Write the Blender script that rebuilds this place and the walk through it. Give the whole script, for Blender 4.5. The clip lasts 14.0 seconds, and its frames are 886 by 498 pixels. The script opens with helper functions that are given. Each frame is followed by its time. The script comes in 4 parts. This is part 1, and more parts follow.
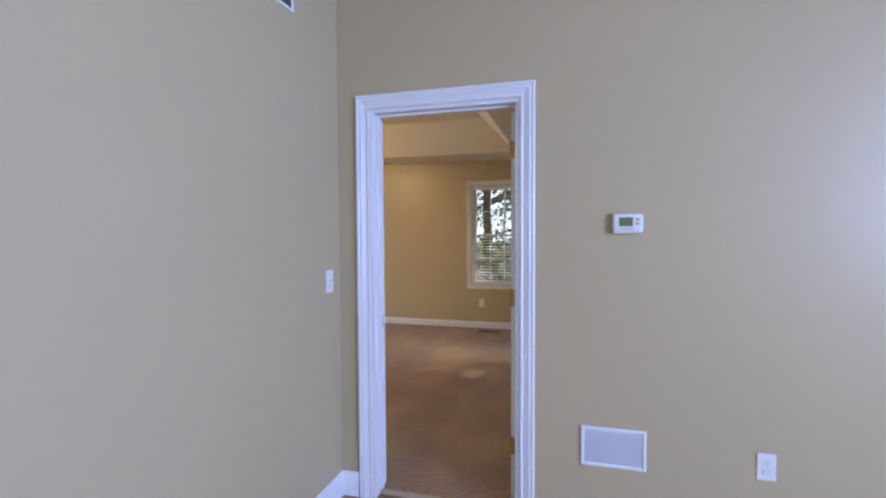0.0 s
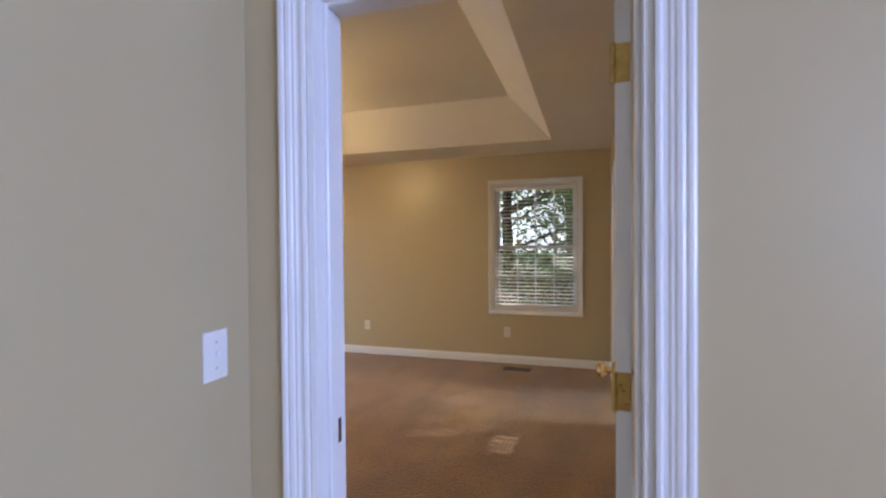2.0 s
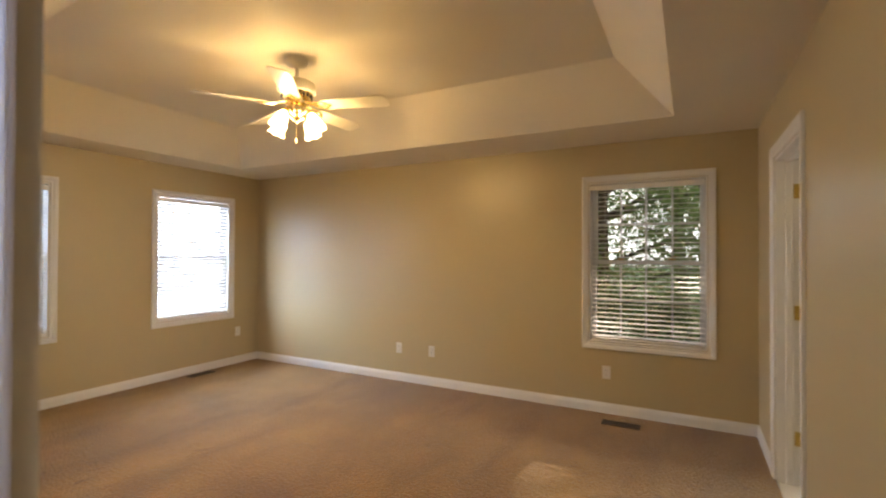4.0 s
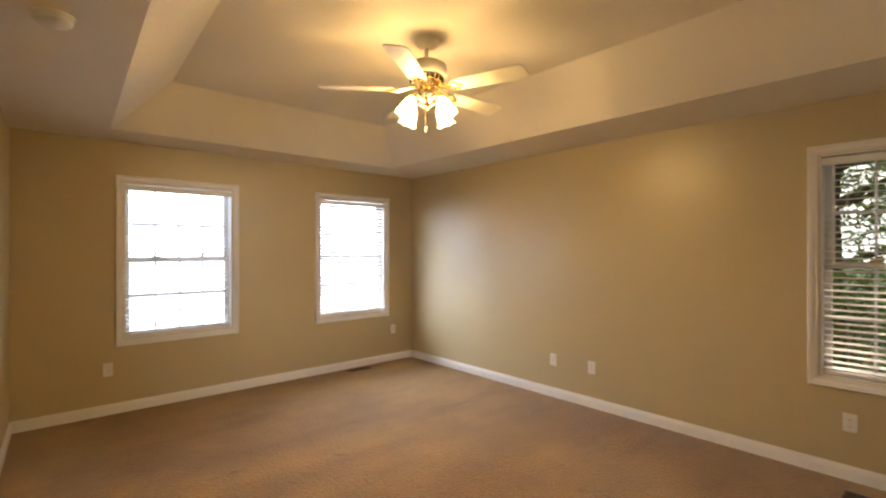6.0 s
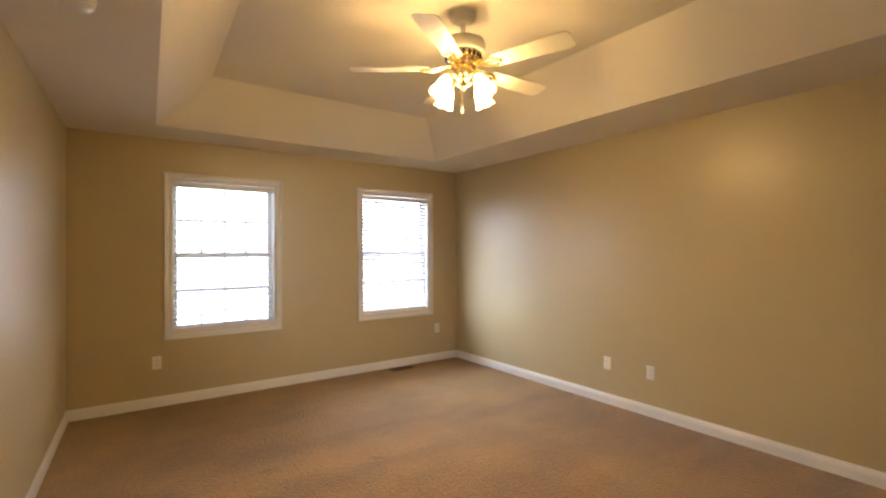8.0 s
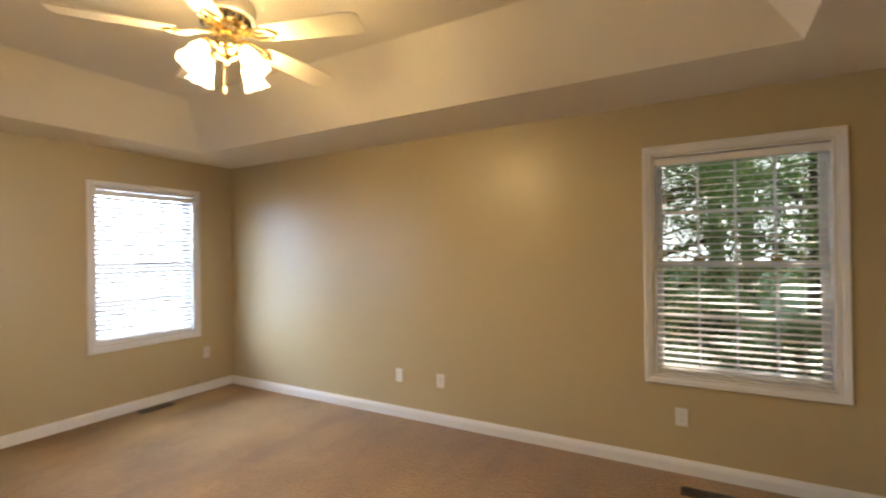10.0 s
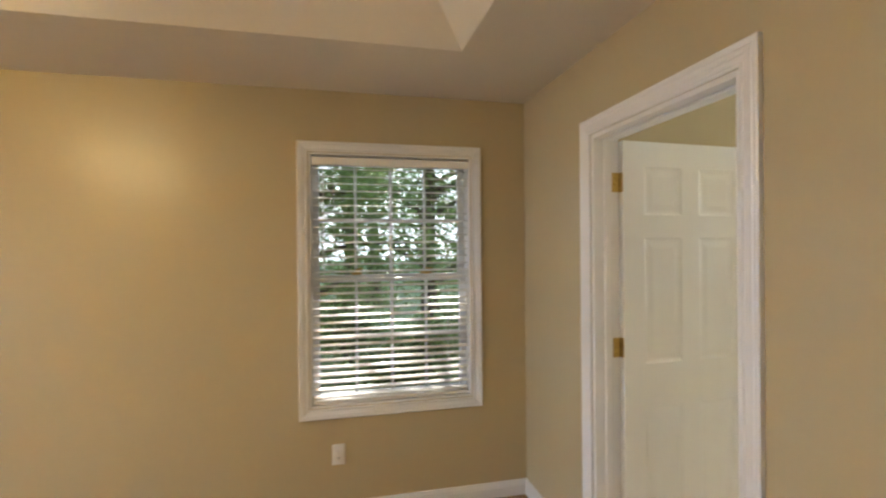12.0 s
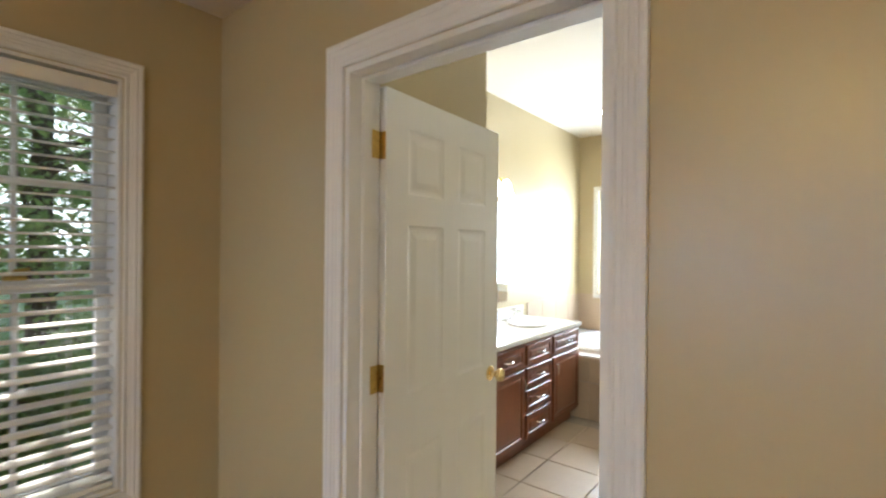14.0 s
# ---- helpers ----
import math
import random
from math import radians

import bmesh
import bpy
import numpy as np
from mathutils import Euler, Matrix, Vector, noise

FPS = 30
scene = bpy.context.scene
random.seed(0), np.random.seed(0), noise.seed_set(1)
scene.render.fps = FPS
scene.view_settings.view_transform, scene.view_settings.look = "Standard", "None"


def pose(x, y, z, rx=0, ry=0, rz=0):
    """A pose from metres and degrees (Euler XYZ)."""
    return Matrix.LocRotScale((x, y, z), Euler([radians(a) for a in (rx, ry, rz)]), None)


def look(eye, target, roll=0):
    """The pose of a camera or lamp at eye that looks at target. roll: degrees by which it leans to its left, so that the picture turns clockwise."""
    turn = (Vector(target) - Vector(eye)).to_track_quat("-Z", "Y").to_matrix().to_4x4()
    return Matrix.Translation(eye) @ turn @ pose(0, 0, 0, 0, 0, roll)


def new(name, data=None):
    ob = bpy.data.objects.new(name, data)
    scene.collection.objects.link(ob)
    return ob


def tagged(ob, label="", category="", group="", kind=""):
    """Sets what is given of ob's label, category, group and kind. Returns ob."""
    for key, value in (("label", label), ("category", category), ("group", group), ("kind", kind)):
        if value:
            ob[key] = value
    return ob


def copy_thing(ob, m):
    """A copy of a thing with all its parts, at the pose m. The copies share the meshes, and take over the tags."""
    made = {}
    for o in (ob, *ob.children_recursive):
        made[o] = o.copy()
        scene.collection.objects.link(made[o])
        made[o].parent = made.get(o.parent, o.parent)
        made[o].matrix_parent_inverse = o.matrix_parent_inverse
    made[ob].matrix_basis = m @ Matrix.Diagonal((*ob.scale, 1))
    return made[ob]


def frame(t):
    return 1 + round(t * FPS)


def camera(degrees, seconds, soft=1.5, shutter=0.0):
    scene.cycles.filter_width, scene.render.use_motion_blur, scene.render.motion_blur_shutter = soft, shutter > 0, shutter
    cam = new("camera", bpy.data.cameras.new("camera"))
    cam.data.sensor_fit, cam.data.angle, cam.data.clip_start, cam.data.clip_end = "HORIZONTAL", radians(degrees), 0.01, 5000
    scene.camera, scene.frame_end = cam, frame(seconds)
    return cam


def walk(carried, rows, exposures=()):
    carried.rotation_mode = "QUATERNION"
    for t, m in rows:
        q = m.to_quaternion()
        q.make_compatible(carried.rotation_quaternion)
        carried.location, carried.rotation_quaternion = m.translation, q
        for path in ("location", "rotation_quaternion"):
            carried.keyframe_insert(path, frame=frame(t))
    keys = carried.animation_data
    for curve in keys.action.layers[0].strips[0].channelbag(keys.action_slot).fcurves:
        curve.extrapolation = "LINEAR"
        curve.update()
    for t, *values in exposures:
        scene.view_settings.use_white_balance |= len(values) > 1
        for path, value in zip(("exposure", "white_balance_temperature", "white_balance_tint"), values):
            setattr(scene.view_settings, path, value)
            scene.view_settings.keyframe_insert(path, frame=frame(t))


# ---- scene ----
cam = camera(87.6, 14.0, soft=2.2, shutter=0.4)
PATH = [
    (0, (0.132, -6.606, 1.423), (-0.409, -4.681, 1.348), -0.3),
    (0.5, (0.036, -6.31, 1.421), (-0.505, -4.386, 1.353), -0.1),
    (1, (-0.067, -6.006, 1.43), (-0.604, -4.08, 1.382), 0.0),
    (1.5, (-0.143, -5.693, 1.423), (-0.709, -3.775, 1.392), -0.2),
    (2, (-0.236, -5.358, 1.43), (-0.835, -3.449, 1.402), -0.5),
    (2.2, (-0.272, -5.237, 1.429), (-0.884, -3.333, 1.402), -0.7),
    (4.3, (-0.501, -4.247, 1.452), (-1.53, -2.532, 1.475), 0.5),
    (4.5, (-0.512, -4.171, 1.461), (-1.605, -2.496, 1.478), 0.6),
    (5, (-0.578, -4.032, 1.465), (-1.814, -2.46, 1.474), 0.5),
    (5.5, (-0.623, -3.939, 1.486), (-1.996, -2.485, 1.488), 0.2),
    (6, (-0.658, -3.853, 1.472), (-2.156, -2.528, 1.475), -0.0),
    (6.5, (-0.706, -3.805, 1.454), (-2.3, -2.596, 1.455), -0.1),
    (7, (-0.753, -3.796, 1.41), (-2.403, -2.666, 1.417), -0.4),
    (7.2, (-0.748, -3.763, 1.418), (-2.418, -2.661, 1.416), -0.5),
    (9.5, (-0.925, -3.493, 1.395), (-2.186, -1.941, 1.416), -0.2),
    (10, (-0.99, -3.368, 1.469), (-1.978, -1.629, 1.482), -0.7),
    (10.5, (-1.049, -3.228, 1.467), (-1.718, -1.343, 1.506), -0.8),
    (11, (-1.118, -3.041, 1.531), (-1.42, -1.064, 1.542), -1.1),
    (11.5, (-1.151, -2.868, 1.542), (-1.075, -0.869, 1.553), -0.8),
    (12, (-1.14, -2.689, 1.544), (-0.692, -0.74, 1.541), -0.5),
    (12.5, (-1.093, -2.49, 1.526), (-0.313, -0.649, 1.517), -0.2),
    (13, (-1.052, -2.277, 1.501), (0.052, -0.61, 1.498), 0.4),
    (13.5, (-1.013, -2.057, 1.505), (0.36, -0.603, 1.504), 0.8),
    (14, (-0.923, -1.889, 1.504), (0.648, -0.652, 1.504), 0.5),
]
walk(cam, [(t, look(eye, target, roll)) for t, eye, target, roll in PATH],
     exposures=[(0.0, 0.08, 5950, 18), (2.2, 0.02, 6300, 18), (4.3, 0.0, 7600, 16), (7.2, 0.0, 7800, 18), (9.5, 0.06, 7050, 14),
                (11.5, 0.38, 6400, 12), (13.0, 0.48, 6250, 10), (14.0, 0.18, 6300, 10)])

# ---- world, sun and daylight ----
SUN_EL, SUN_AZ = 28.0, 8.0          # the sun stands over the garden beyond the north window
world = bpy.data.worlds.new("world")
scene.world = world
world.use_nodes = True
wn = world.node_tree.nodes
sky = wn.new("ShaderNodeTexSky")
sky.sky_type, sky.sun_disc = "NISHITA", False
sky.sun_elevation, sky.sun_rotation = radians(SUN_EL), radians(SUN_AZ)
world.node_tree.links.new(sky.outputs[0], wn["Background"].inputs[0])
wn["Background"].inputs[1].default_value = 0.14


def lamp(name, kind, m, energy, colour, size=0.1, size_y=None):
    data = bpy.data.lights.new(name, kind)
    data.energy, data.color = energy, colour
    if kind == "AREA":
        data.shape, data.size, data.size_y = "RECTANGLE", size, size_y or size
    elif kind == "SUN":
        data.angle = radians(0.53)
    else:
        data.shadow_soft_size = size
    ob = new(name, data)
    ob.matrix_basis = m
    return ob


el, az = radians(SUN_EL), radians(SUN_AZ)
sun_from = Vector((math.sin(az) * math.cos(el), math.cos(az) * math.cos(el), math.sin(el)))
lamp("sun", "SUN", look(sun_from * 30, (0, 0, 0)), 5.0, (1.0, 0.94, 0.84))
DAY = (0.53, 0.71, 1.0)
# daylight in the openings: west windows, bathroom window
lamp("daylight", "AREA", look((-5.850, -2.788, 1.375), (0, -2.788, 1.375)), 30, DAY, 0.90, 1.38)
lamp("daylight", "AREA", look((-5.850, -0.895, 1.375), (0, -0.895, 1.375)), 150, DAY, 0.92, 1.38)
lamp("daylight", "AREA", look((4.80, -0.60, 1.62), (0, -0.60, 1.62)), 125, (0.74, 0.87, 1.0), 1.35, 1.3)
# added lamp in an unseen hall opening behind the start, lights the hall
lamp("daylight", "AREA", look((4.72, -8.2, 1.75), (0.0, -8.2, 1.75)), 410, (0.42, 0.585, 1.12), 2.9, 1.75)


# ---- materials ----
def material(name, colour, rough=0.6, metal=0.0, vary=0.0, scale=8.0, fine=0.0, fine_scale=150.0, bump=0.0, bump_scale=200.0,
             emit=0.0, emit_colour=None, transmission=0.0, coat=0.0, rough_vary=0.0, stretch=(1, 1, 1), random_piece=0.0):
    """A Principled surface with variation of its colour at two scales and a fine relief, in metres."""
    mat = bpy.data.materials.new(name)
    mat.use_nodes = True
    nodes, links = mat.node_tree.nodes, mat.node_tree.links
    bsdf = nodes["Principled BSDF"]
    bsdf.inputs["Base Color"].default_value = (*colour, 1)
    bsdf.inputs["Roughness"].default_value = rough
    bsdf.inputs["Metallic"].default_value = metal
    bsdf.inputs["Transmission Weight"].default_value = transmission
    bsdf.inputs["Coat Weight"].default_value = coat
    if emit:
        bsdf.inputs["Emission Color"].default_value = (*(emit_colour or colour), 1)
        bsdf.inputs["Emission Strength"].default_value = emit
    coord = nodes.new("ShaderNodeTexCoord")
    mapping = nodes.new("ShaderNodeMapping")
    mapping.inputs["Scale"].default_value = stretch
    links.new(coord.outputs["Object"], mapping.inputs["Vector"])

    def noise_at(s, detail):
        n = nodes.new("ShaderNodeTexNoise")
        n.inputs["Scale"].default_value = s
        n.inputs["Detail"].default_value = detail
        links.new(mapping.outputs["Vector"], n.inputs["Vector"])
        return n.outputs["Fac"]

    if vary or fine or random_piece:
        total = None
        sources = [(noise_at(scale, 4), vary), (noise_at(fine_scale, 2), fine)]
        if random_piece:
            sources.append((nodes.new("ShaderNodeObjectInfo").outputs["Random"], random_piece))
        for source, amount in sources:
            if not amount:
                continue
            r = nodes.new("ShaderNodeMapRange")
            r.inputs["From Min"].default_value, r.inputs["From Max"].default_value = (0.0, 1.0) if amount == random_piece else (0.15, 0.85)
            r.inputs["To Min"].default_value, r.inputs["To Max"].default_value = 1 - amount, 1 + amount
            links.new(source, r.inputs["Value"])
            if total is None:
                total = r.outputs[0]
            else:
                m = nodes.new("ShaderNodeMath")
                m.operation = "MULTIPLY"
                links.new(total, m.inputs[0])
                links.new(r.outputs[0], m.inputs[1])
                total = m.outputs[0]
        mul = nodes.new("ShaderNodeVectorMath")
        mul.operation = "SCALE"
        mul.inputs[0].default_value = colour
        links.new(total, mul.inputs["Scale"])
        links.new(mul.outputs[0], bsdf.inputs["Base Color"])
    if rough_vary:
        r = nodes.new("ShaderNodeMapRange")
        r.inputs["From Min"].default_value, r.inputs["From Max"].default_value = 0.3, 0.7
        r.inputs["To Min"].default_value, r.inputs["To Max"].default_value = rough - rough_vary, rough + rough_vary
        links.new(noise_at(scale * 1.7, 3), r.inputs["Value"])
        links.new(r.outputs[0], bsdf.inputs["Roughness"])
    if bump:
        b = nodes.new("ShaderNodeBump")
        b.inputs["Strength"].default_value = min(1.0, bump)
        b.inputs["Distance"].default_value = 0.004 * max(1.0, bump)
        links.new(noise_at(bump_scale, 3), b.inputs["Height"])
        links.new(b.outputs[0], bsdf.inputs["Normal"])
    return mat


WALL = material("greige_wall_paint", (0.506, 0.411, 0.238), 0.34, vary=0.02, scale=0.8, fine=0.012, fine_scale=35, bump=0.05, bump_scale=220)
WALL.node_tree.nodes["Principled BSDF"].inputs["Specular IOR Level"].default_value = 0.55
CEIL = material("ceiling_paint", (0.78, 0.72, 0.61), 0.85, vary=0.03, scale=1.5, fine=0.02, fine_scale=90, bump=0.2, bump_scale=160)
TRIM = material("white_trim_paint", (0.80, 0.79, 0.77), 0.32, vary=0.025, scale=4, fine=0.01, fine_scale=40)
DOORP = material("white_door_paint", (0.80, 0.78, 0.73), 0.34, vary=0.02, scale=3, fine=0.015, fine_scale=80, bump=0.12, bump_scale=60, stretch=(6, 6, 0.5))
BLIND = material("white_blind", (0.80, 0.79, 0.76), 0.42, vary=0.02, scale=6, fine=0.02, random_piece=0.03)
SASH = material("white_vinyl", (0.80, 0.80, 0.79), 0.35, vary=0.02, scale=5)
PLATE = material("white_plastic", (0.80, 0.78, 0.73), 0.3, vary=0.015, scale=20)
# near-black colour stands for the shade inside holes and slots
HOLE_SHADE = material("slot_shade", (0.03, 0.028, 0.025), 0.6, vary=0.1, scale=50)
BRASS = material("polished_brass", (0.86, 0.68, 0.36), 0.24, 1.0, vary=0.08, scale=30, rough_vary=0.06)
HINGE = material("aged_brass", (0.52, 0.36, 0.11), 0.33, 1.0, vary=0.18, scale=40, fine=0.1, rough_vary=0.08)
BRONZE = material("brown_enamel_metal", (0.07, 0.045, 0.025), 0.45, 0.3, vary=0.15, scale=30)
STEEL = material("brushed_steel", (0.55, 0.52, 0.47), 0.35, 1.0, vary=0.08, scale=40)
CHROME = material("chrome", (0.85, 0.85, 0.86), 0.08, 1.0, vary=0.02, scale=20)
FANW = material("fan_white_enamel", (0.78, 0.74, 0.66), 0.3, vary=0.02, scale=12)
BLADE = material("fan_blade_white", (0.76, 0.70, 0.58), 0.4, vary=0.05, scale=5, stretch=(1, 12, 1))
SHADE = material("lit_frosted_glass", (1.0, 0.9, 0.75), 0.35, emit=16.0, emit_colour=(1.0, 0.76, 0.40))
shade_nodes, shade_links = SHADE.node_tree.nodes, SHADE.node_tree.links
clear = shade_nodes.new("ShaderNodeBsdfTransparent")
through_glass = shade_nodes.new("ShaderNodeMixShader")
through_glass.inputs[0].default_value = 0.55
shade_links.new(shade_nodes["Principled BSDF"].outputs[0], through_glass.inputs[1])
shade_links.new(clear.outputs[0], through_glass.inputs[2])
shade_links.new(through_glass.outputs[0], shade_nodes["Material Output"].inputs[0])
SHADE_B = material("lit_vanity_glass", (1.0, 0.95, 0.85), 0.35, emit=10.0, emit_colour=(1.0, 0.96, 0.91))
LEDISC = material("recessed_light_lens", (1.0, 0.97, 0.9), 0.4, emit=40.0, emit_colour=(1.0, 0.88, 0.68))
SCREEN = material("grey_lcd", (0.14, 0.19, 0.09), 0.2, vary=0.05, scale=20)
GLASS = material("window_glass", (1.0, 1.0, 1.0), 0.0, transmission=1.0)
MIRROR = material("mirror_silver", (0.92, 0.93, 0.92), 0.01, 1.0)
# dark louvre brown that also holds the shade of the vent's inside
VENT_IN = material("dark_vent_shade", (0.10, 0.075, 0.06), 0.6, vary=0.1, scale=40)
WOOD = material("cherry_stained_wood", (0.20, 0.062, 0.024), 0.28, vary=0.22, scale=5, fine=0.15, fine_scale=60, stretch=(7, 7, 0.7), coat=0.3, random_piece=0.12)
COUNTER = material("cultured_marble", (0.80, 0.77, 0.71), 0.14, vary=0.04, scale=6, fine=0.02, fine_scale=40, coat=0.3)
TILE = material("beige_ceramic_tile", (0.50, 0.39, 0.28), 0.3, vary=0.07, scale=5, fine=0.04, fine_scale=60, bump=0.05, bump_scale=30, random_piece=0.06)
GROUT = material("grout", (0.46, 0.41, 0.34), 0.9, vary=0.1, scale=20)
TUB = material("white_acrylic", (0.82, 0.81, 0.79), 0.12, coat=0.4, vary=0.01, scale=4)
BARK = material("bark", (0.10, 0.075, 0.055), 0.95, vary=0.35, scale=9, bump=0.8, bump_scale=40, stretch=(3, 3, 0.6))
LEAF = material("leaf", (0.15, 0.24, 0.08), 0.30, vary=0.45, scale=1.6, fine=0.3, fine_scale=20)
leaf_nodes, leaf_links = LEAF.node_tree.nodes, LEAF.node_tree.links
glow = leaf_nodes.new("ShaderNodeBsdfTranslucent")
glow.inputs[0].default_value = (0.42, 0.62, 0.22, 1)
mixed = leaf_nodes.new("ShaderNodeMixShader")
mixed.inputs[0].default_value = 0.45
leaf_links.new(leaf_nodes["Principled BSDF"].outputs[0], mixed.inputs[1])
leaf_links.new(glow.outputs[0], mixed.inputs[2])
leaf_links.new(mixed.outputs[0], leaf_nodes["Material Output"].inputs[0])
HAZE = material("bright_sky_haze", (0.8, 0.85, 0.9), 1.0, emit=3.2, emit_colour=(0.84, 0.92, 1.0))
GRASS = material("lawn", (0.09, 0.20, 0.045), 0.9, vary=0.35, scale=0.9, fine=0.35, fine_scale=25, bump=1.0, bump_scale=60)
SIDING = material("outer_siding", (0.55, 0.53, 0.48), 0.7, vary=0.05, scale=2, bump=0.1, bump_scale=40)
SEAM = material("carpet_seam_strip", (0.44, 0.33, 0.20), 0.8, vary=0.1, scale=30)


def carpet_material():
    """Cut-pile carpet: tufts, vacuum strokes, broad traffic shading and soiled patches."""
    mat = material("tan_carpet", (0.276, 0.150, 0.035), 0.95, vary=0.22, scale=2.3, fine=0.45, fine_scale=62, bump=4.0, bump_scale=52)
    nodes, links = mat.node_tree.nodes, mat.node_tree.links
    bsdf = nodes["Principled BSDF"]
    bsdf.inputs["Sheen Weight"].default_value = 0.25
    bsdf.inputs["Sheen Roughness"].default_value = 0.5
    colour = bsdf.inputs["Base Color"].links[0].from_socket
    coord = nodes.new("ShaderNodeTexCoord")
    for scale, detail, warp, squash, lo, hi, a, b in ((0.55, 6, 1.2, (1, 1, 1), 0.36, 0.62, (0.84, 0.79, 0.70, 1), (1.12, 1.13, 1.12, 1)),
                                                      (3.2, 4, 0.6, (1.0, 0.28, 1), 0.35, 0.65, (0.86, 0.84, 0.80, 1), (1.10, 1.10, 1.10, 1)),
                                                      (9.0, 5, 2.0, (1, 1, 1), 0.62, 0.74, (1, 1, 1, 1), (0.66, 0.62, 0.58, 1))):
        place = nodes.new("ShaderNodeMapping")
        place.inputs["Scale"].default_value = squash
        place.inputs["Rotation"].default_value = (0, 0, 0.35)
        links.new(coord.outputs["Object"], place.inputs["Vector"])
        n = nodes.new("ShaderNodeTexNoise")
        n.inputs["Scale"].default_value, n.inputs["Detail"].default_value, n.inputs["Distortion"].default_value = scale, detail, warp
        links.new(place.outputs[0], n.inputs["Vector"])
        ramp = nodes.new("ShaderNodeValToRGB")
        ramp.color_ramp.elements[0].position, ramp.color_ramp.elements[1].position = lo, hi
        ramp.color_ramp.elements[0].color, ramp.color_ramp.elements[1].color = a, b
        links.new(n.outputs["Fac"], ramp.inputs[0])
        mul = nodes.new("ShaderNodeVectorMath")
        mul.operation = "MULTIPLY"
        links.new(colour, mul.inputs[0])
        links.new(ramp.outputs[0], mul.inputs[1])
        colour = mul.outputs[0]
    links.new(colour, bsdf.inputs["Base Color"])
    return mat


CARPET = carpet_material()


# ---- mesh helpers ----
def box(bm, lo, hi, bevel=0.0, segments=1):
    """A box between two corners, with its edges bevelled."""
    lo, hi = [min(a, b) for a, b in zip(lo, hi)], [max(a, b) for a, b in zip(lo, hi)]
    vs = [bm.verts.new((x, y, z)) for x in (lo[0], hi[0]) for y in (lo[1], hi[1]) for z in (lo[2], hi[2])]
    fs = [bm.faces.new([vs[i] for i in f]) for f in
          ((0, 1, 3, 2), (4, 6, 7, 5), (0, 4, 5, 1), (2, 3, 7, 6), (0, 2, 6, 4), (1, 5, 7, 3))]
    if bevel:
        edges = list({e for f in fs for e in f.edges})
        bmesh.ops.bevel(bm, geom=edges, offset=bevel, segments=segments, profile=0.6, affect="EDGES")
    return bm


def boxed(lo, hi, bevel=0.0, segments=1):
    return box(bmesh.new(), lo, hi, bevel, segments)


def lathe(bm, outline, n=24, m=None, angle=2 * math.pi):
    """Turns an outline of (radius, height) round the z axis; m places the result."""
    m = m or Matrix()
    rings = []
    for r, z in outline:
        if r < 1e-6:
            rings.append([bm.verts.new(m @ Vector((0, 0, z)))])
        else:
            rings.append([bm.verts.new(m @ Vector((r * math.cos(angle * i / n), r * math.sin(angle * i / n), z))) for i in range(n)])
    for a, b in zip(rings, rings[1:]):
        for i in range(n):
            j = (i + 1) % n
            f = [a[i % len(a)], a[j % len(a)], b[j % len(b)], b[i % len(b)]]
            f = list(dict.fromkeys(f))
            if len(f) > 2:
                bm.faces.new(f)
    return bm


def tube(bm, points, radius, n=8):
    """A round bar along points; radius is one number or one for each point."""
    pts = [Vector(p) for p in points]
    radii = radius if isinstance(radius, (list, tuple)) else [radius] * len(pts)
    rings = []
    for i, p in enumerate(pts):
        d = (pts[min(i + 1, len(pts) - 1)] - pts[max(i - 1, 0)]).normalized()
        side = d.orthogonal().normalized() if not rings else (side - d * side.dot(d)).normalized()
        up = d.cross(side)
        rings.append([bm.verts.new(p + (side * math.cos(2 * math.pi * k / n) + up * math.sin(2 * math.pi * k / n)) * radii[i]) for k in range(n)])
    for a, b in zip(rings, rings[1:]):
        for k in range(n):
            bm.faces.new((a[k], a[(k + 1) % n], b[(k + 1) % n], b[k]))
    bm.faces.new(rings[0][::-1])
    bm.faces.new(rings[-1])
    return bm


def mesh_of(bm, name, mat, smooth=False):
    bmesh.ops.recalc_face_normals(bm, faces=bm.faces)
    data = bpy.data.meshes.new(name)
    bm.to_mesh(data)
    bm.free()
    data.materials.append(mat)
    if smooth:
        data.shade_smooth()
        data.set_sharp_from_angle(angle=radians(38))
    return data


def part(name, bm, mat, parent=None, label="", smooth=False):
    ob = new(name, mesh_of(bm, name, mat, smooth))
    ob.parent = parent
    if label:
        ob["label"] = label
    return ob


def piece(name, data, parent, place=(0, 0, 0)):
    ob = new(name, data)
    ob.parent, ob.location = parent, place
    return ob


def thing(name, label, category, m=None, group="", kind=""):
    ob = tagged(new(name), label, category, group, kind)
    ob.matrix_basis = m or Matrix()
    return ob


def structure(name, bm, mat, label, category):
    return tagged(part(name, bm, mat), label, category, kind="structure")


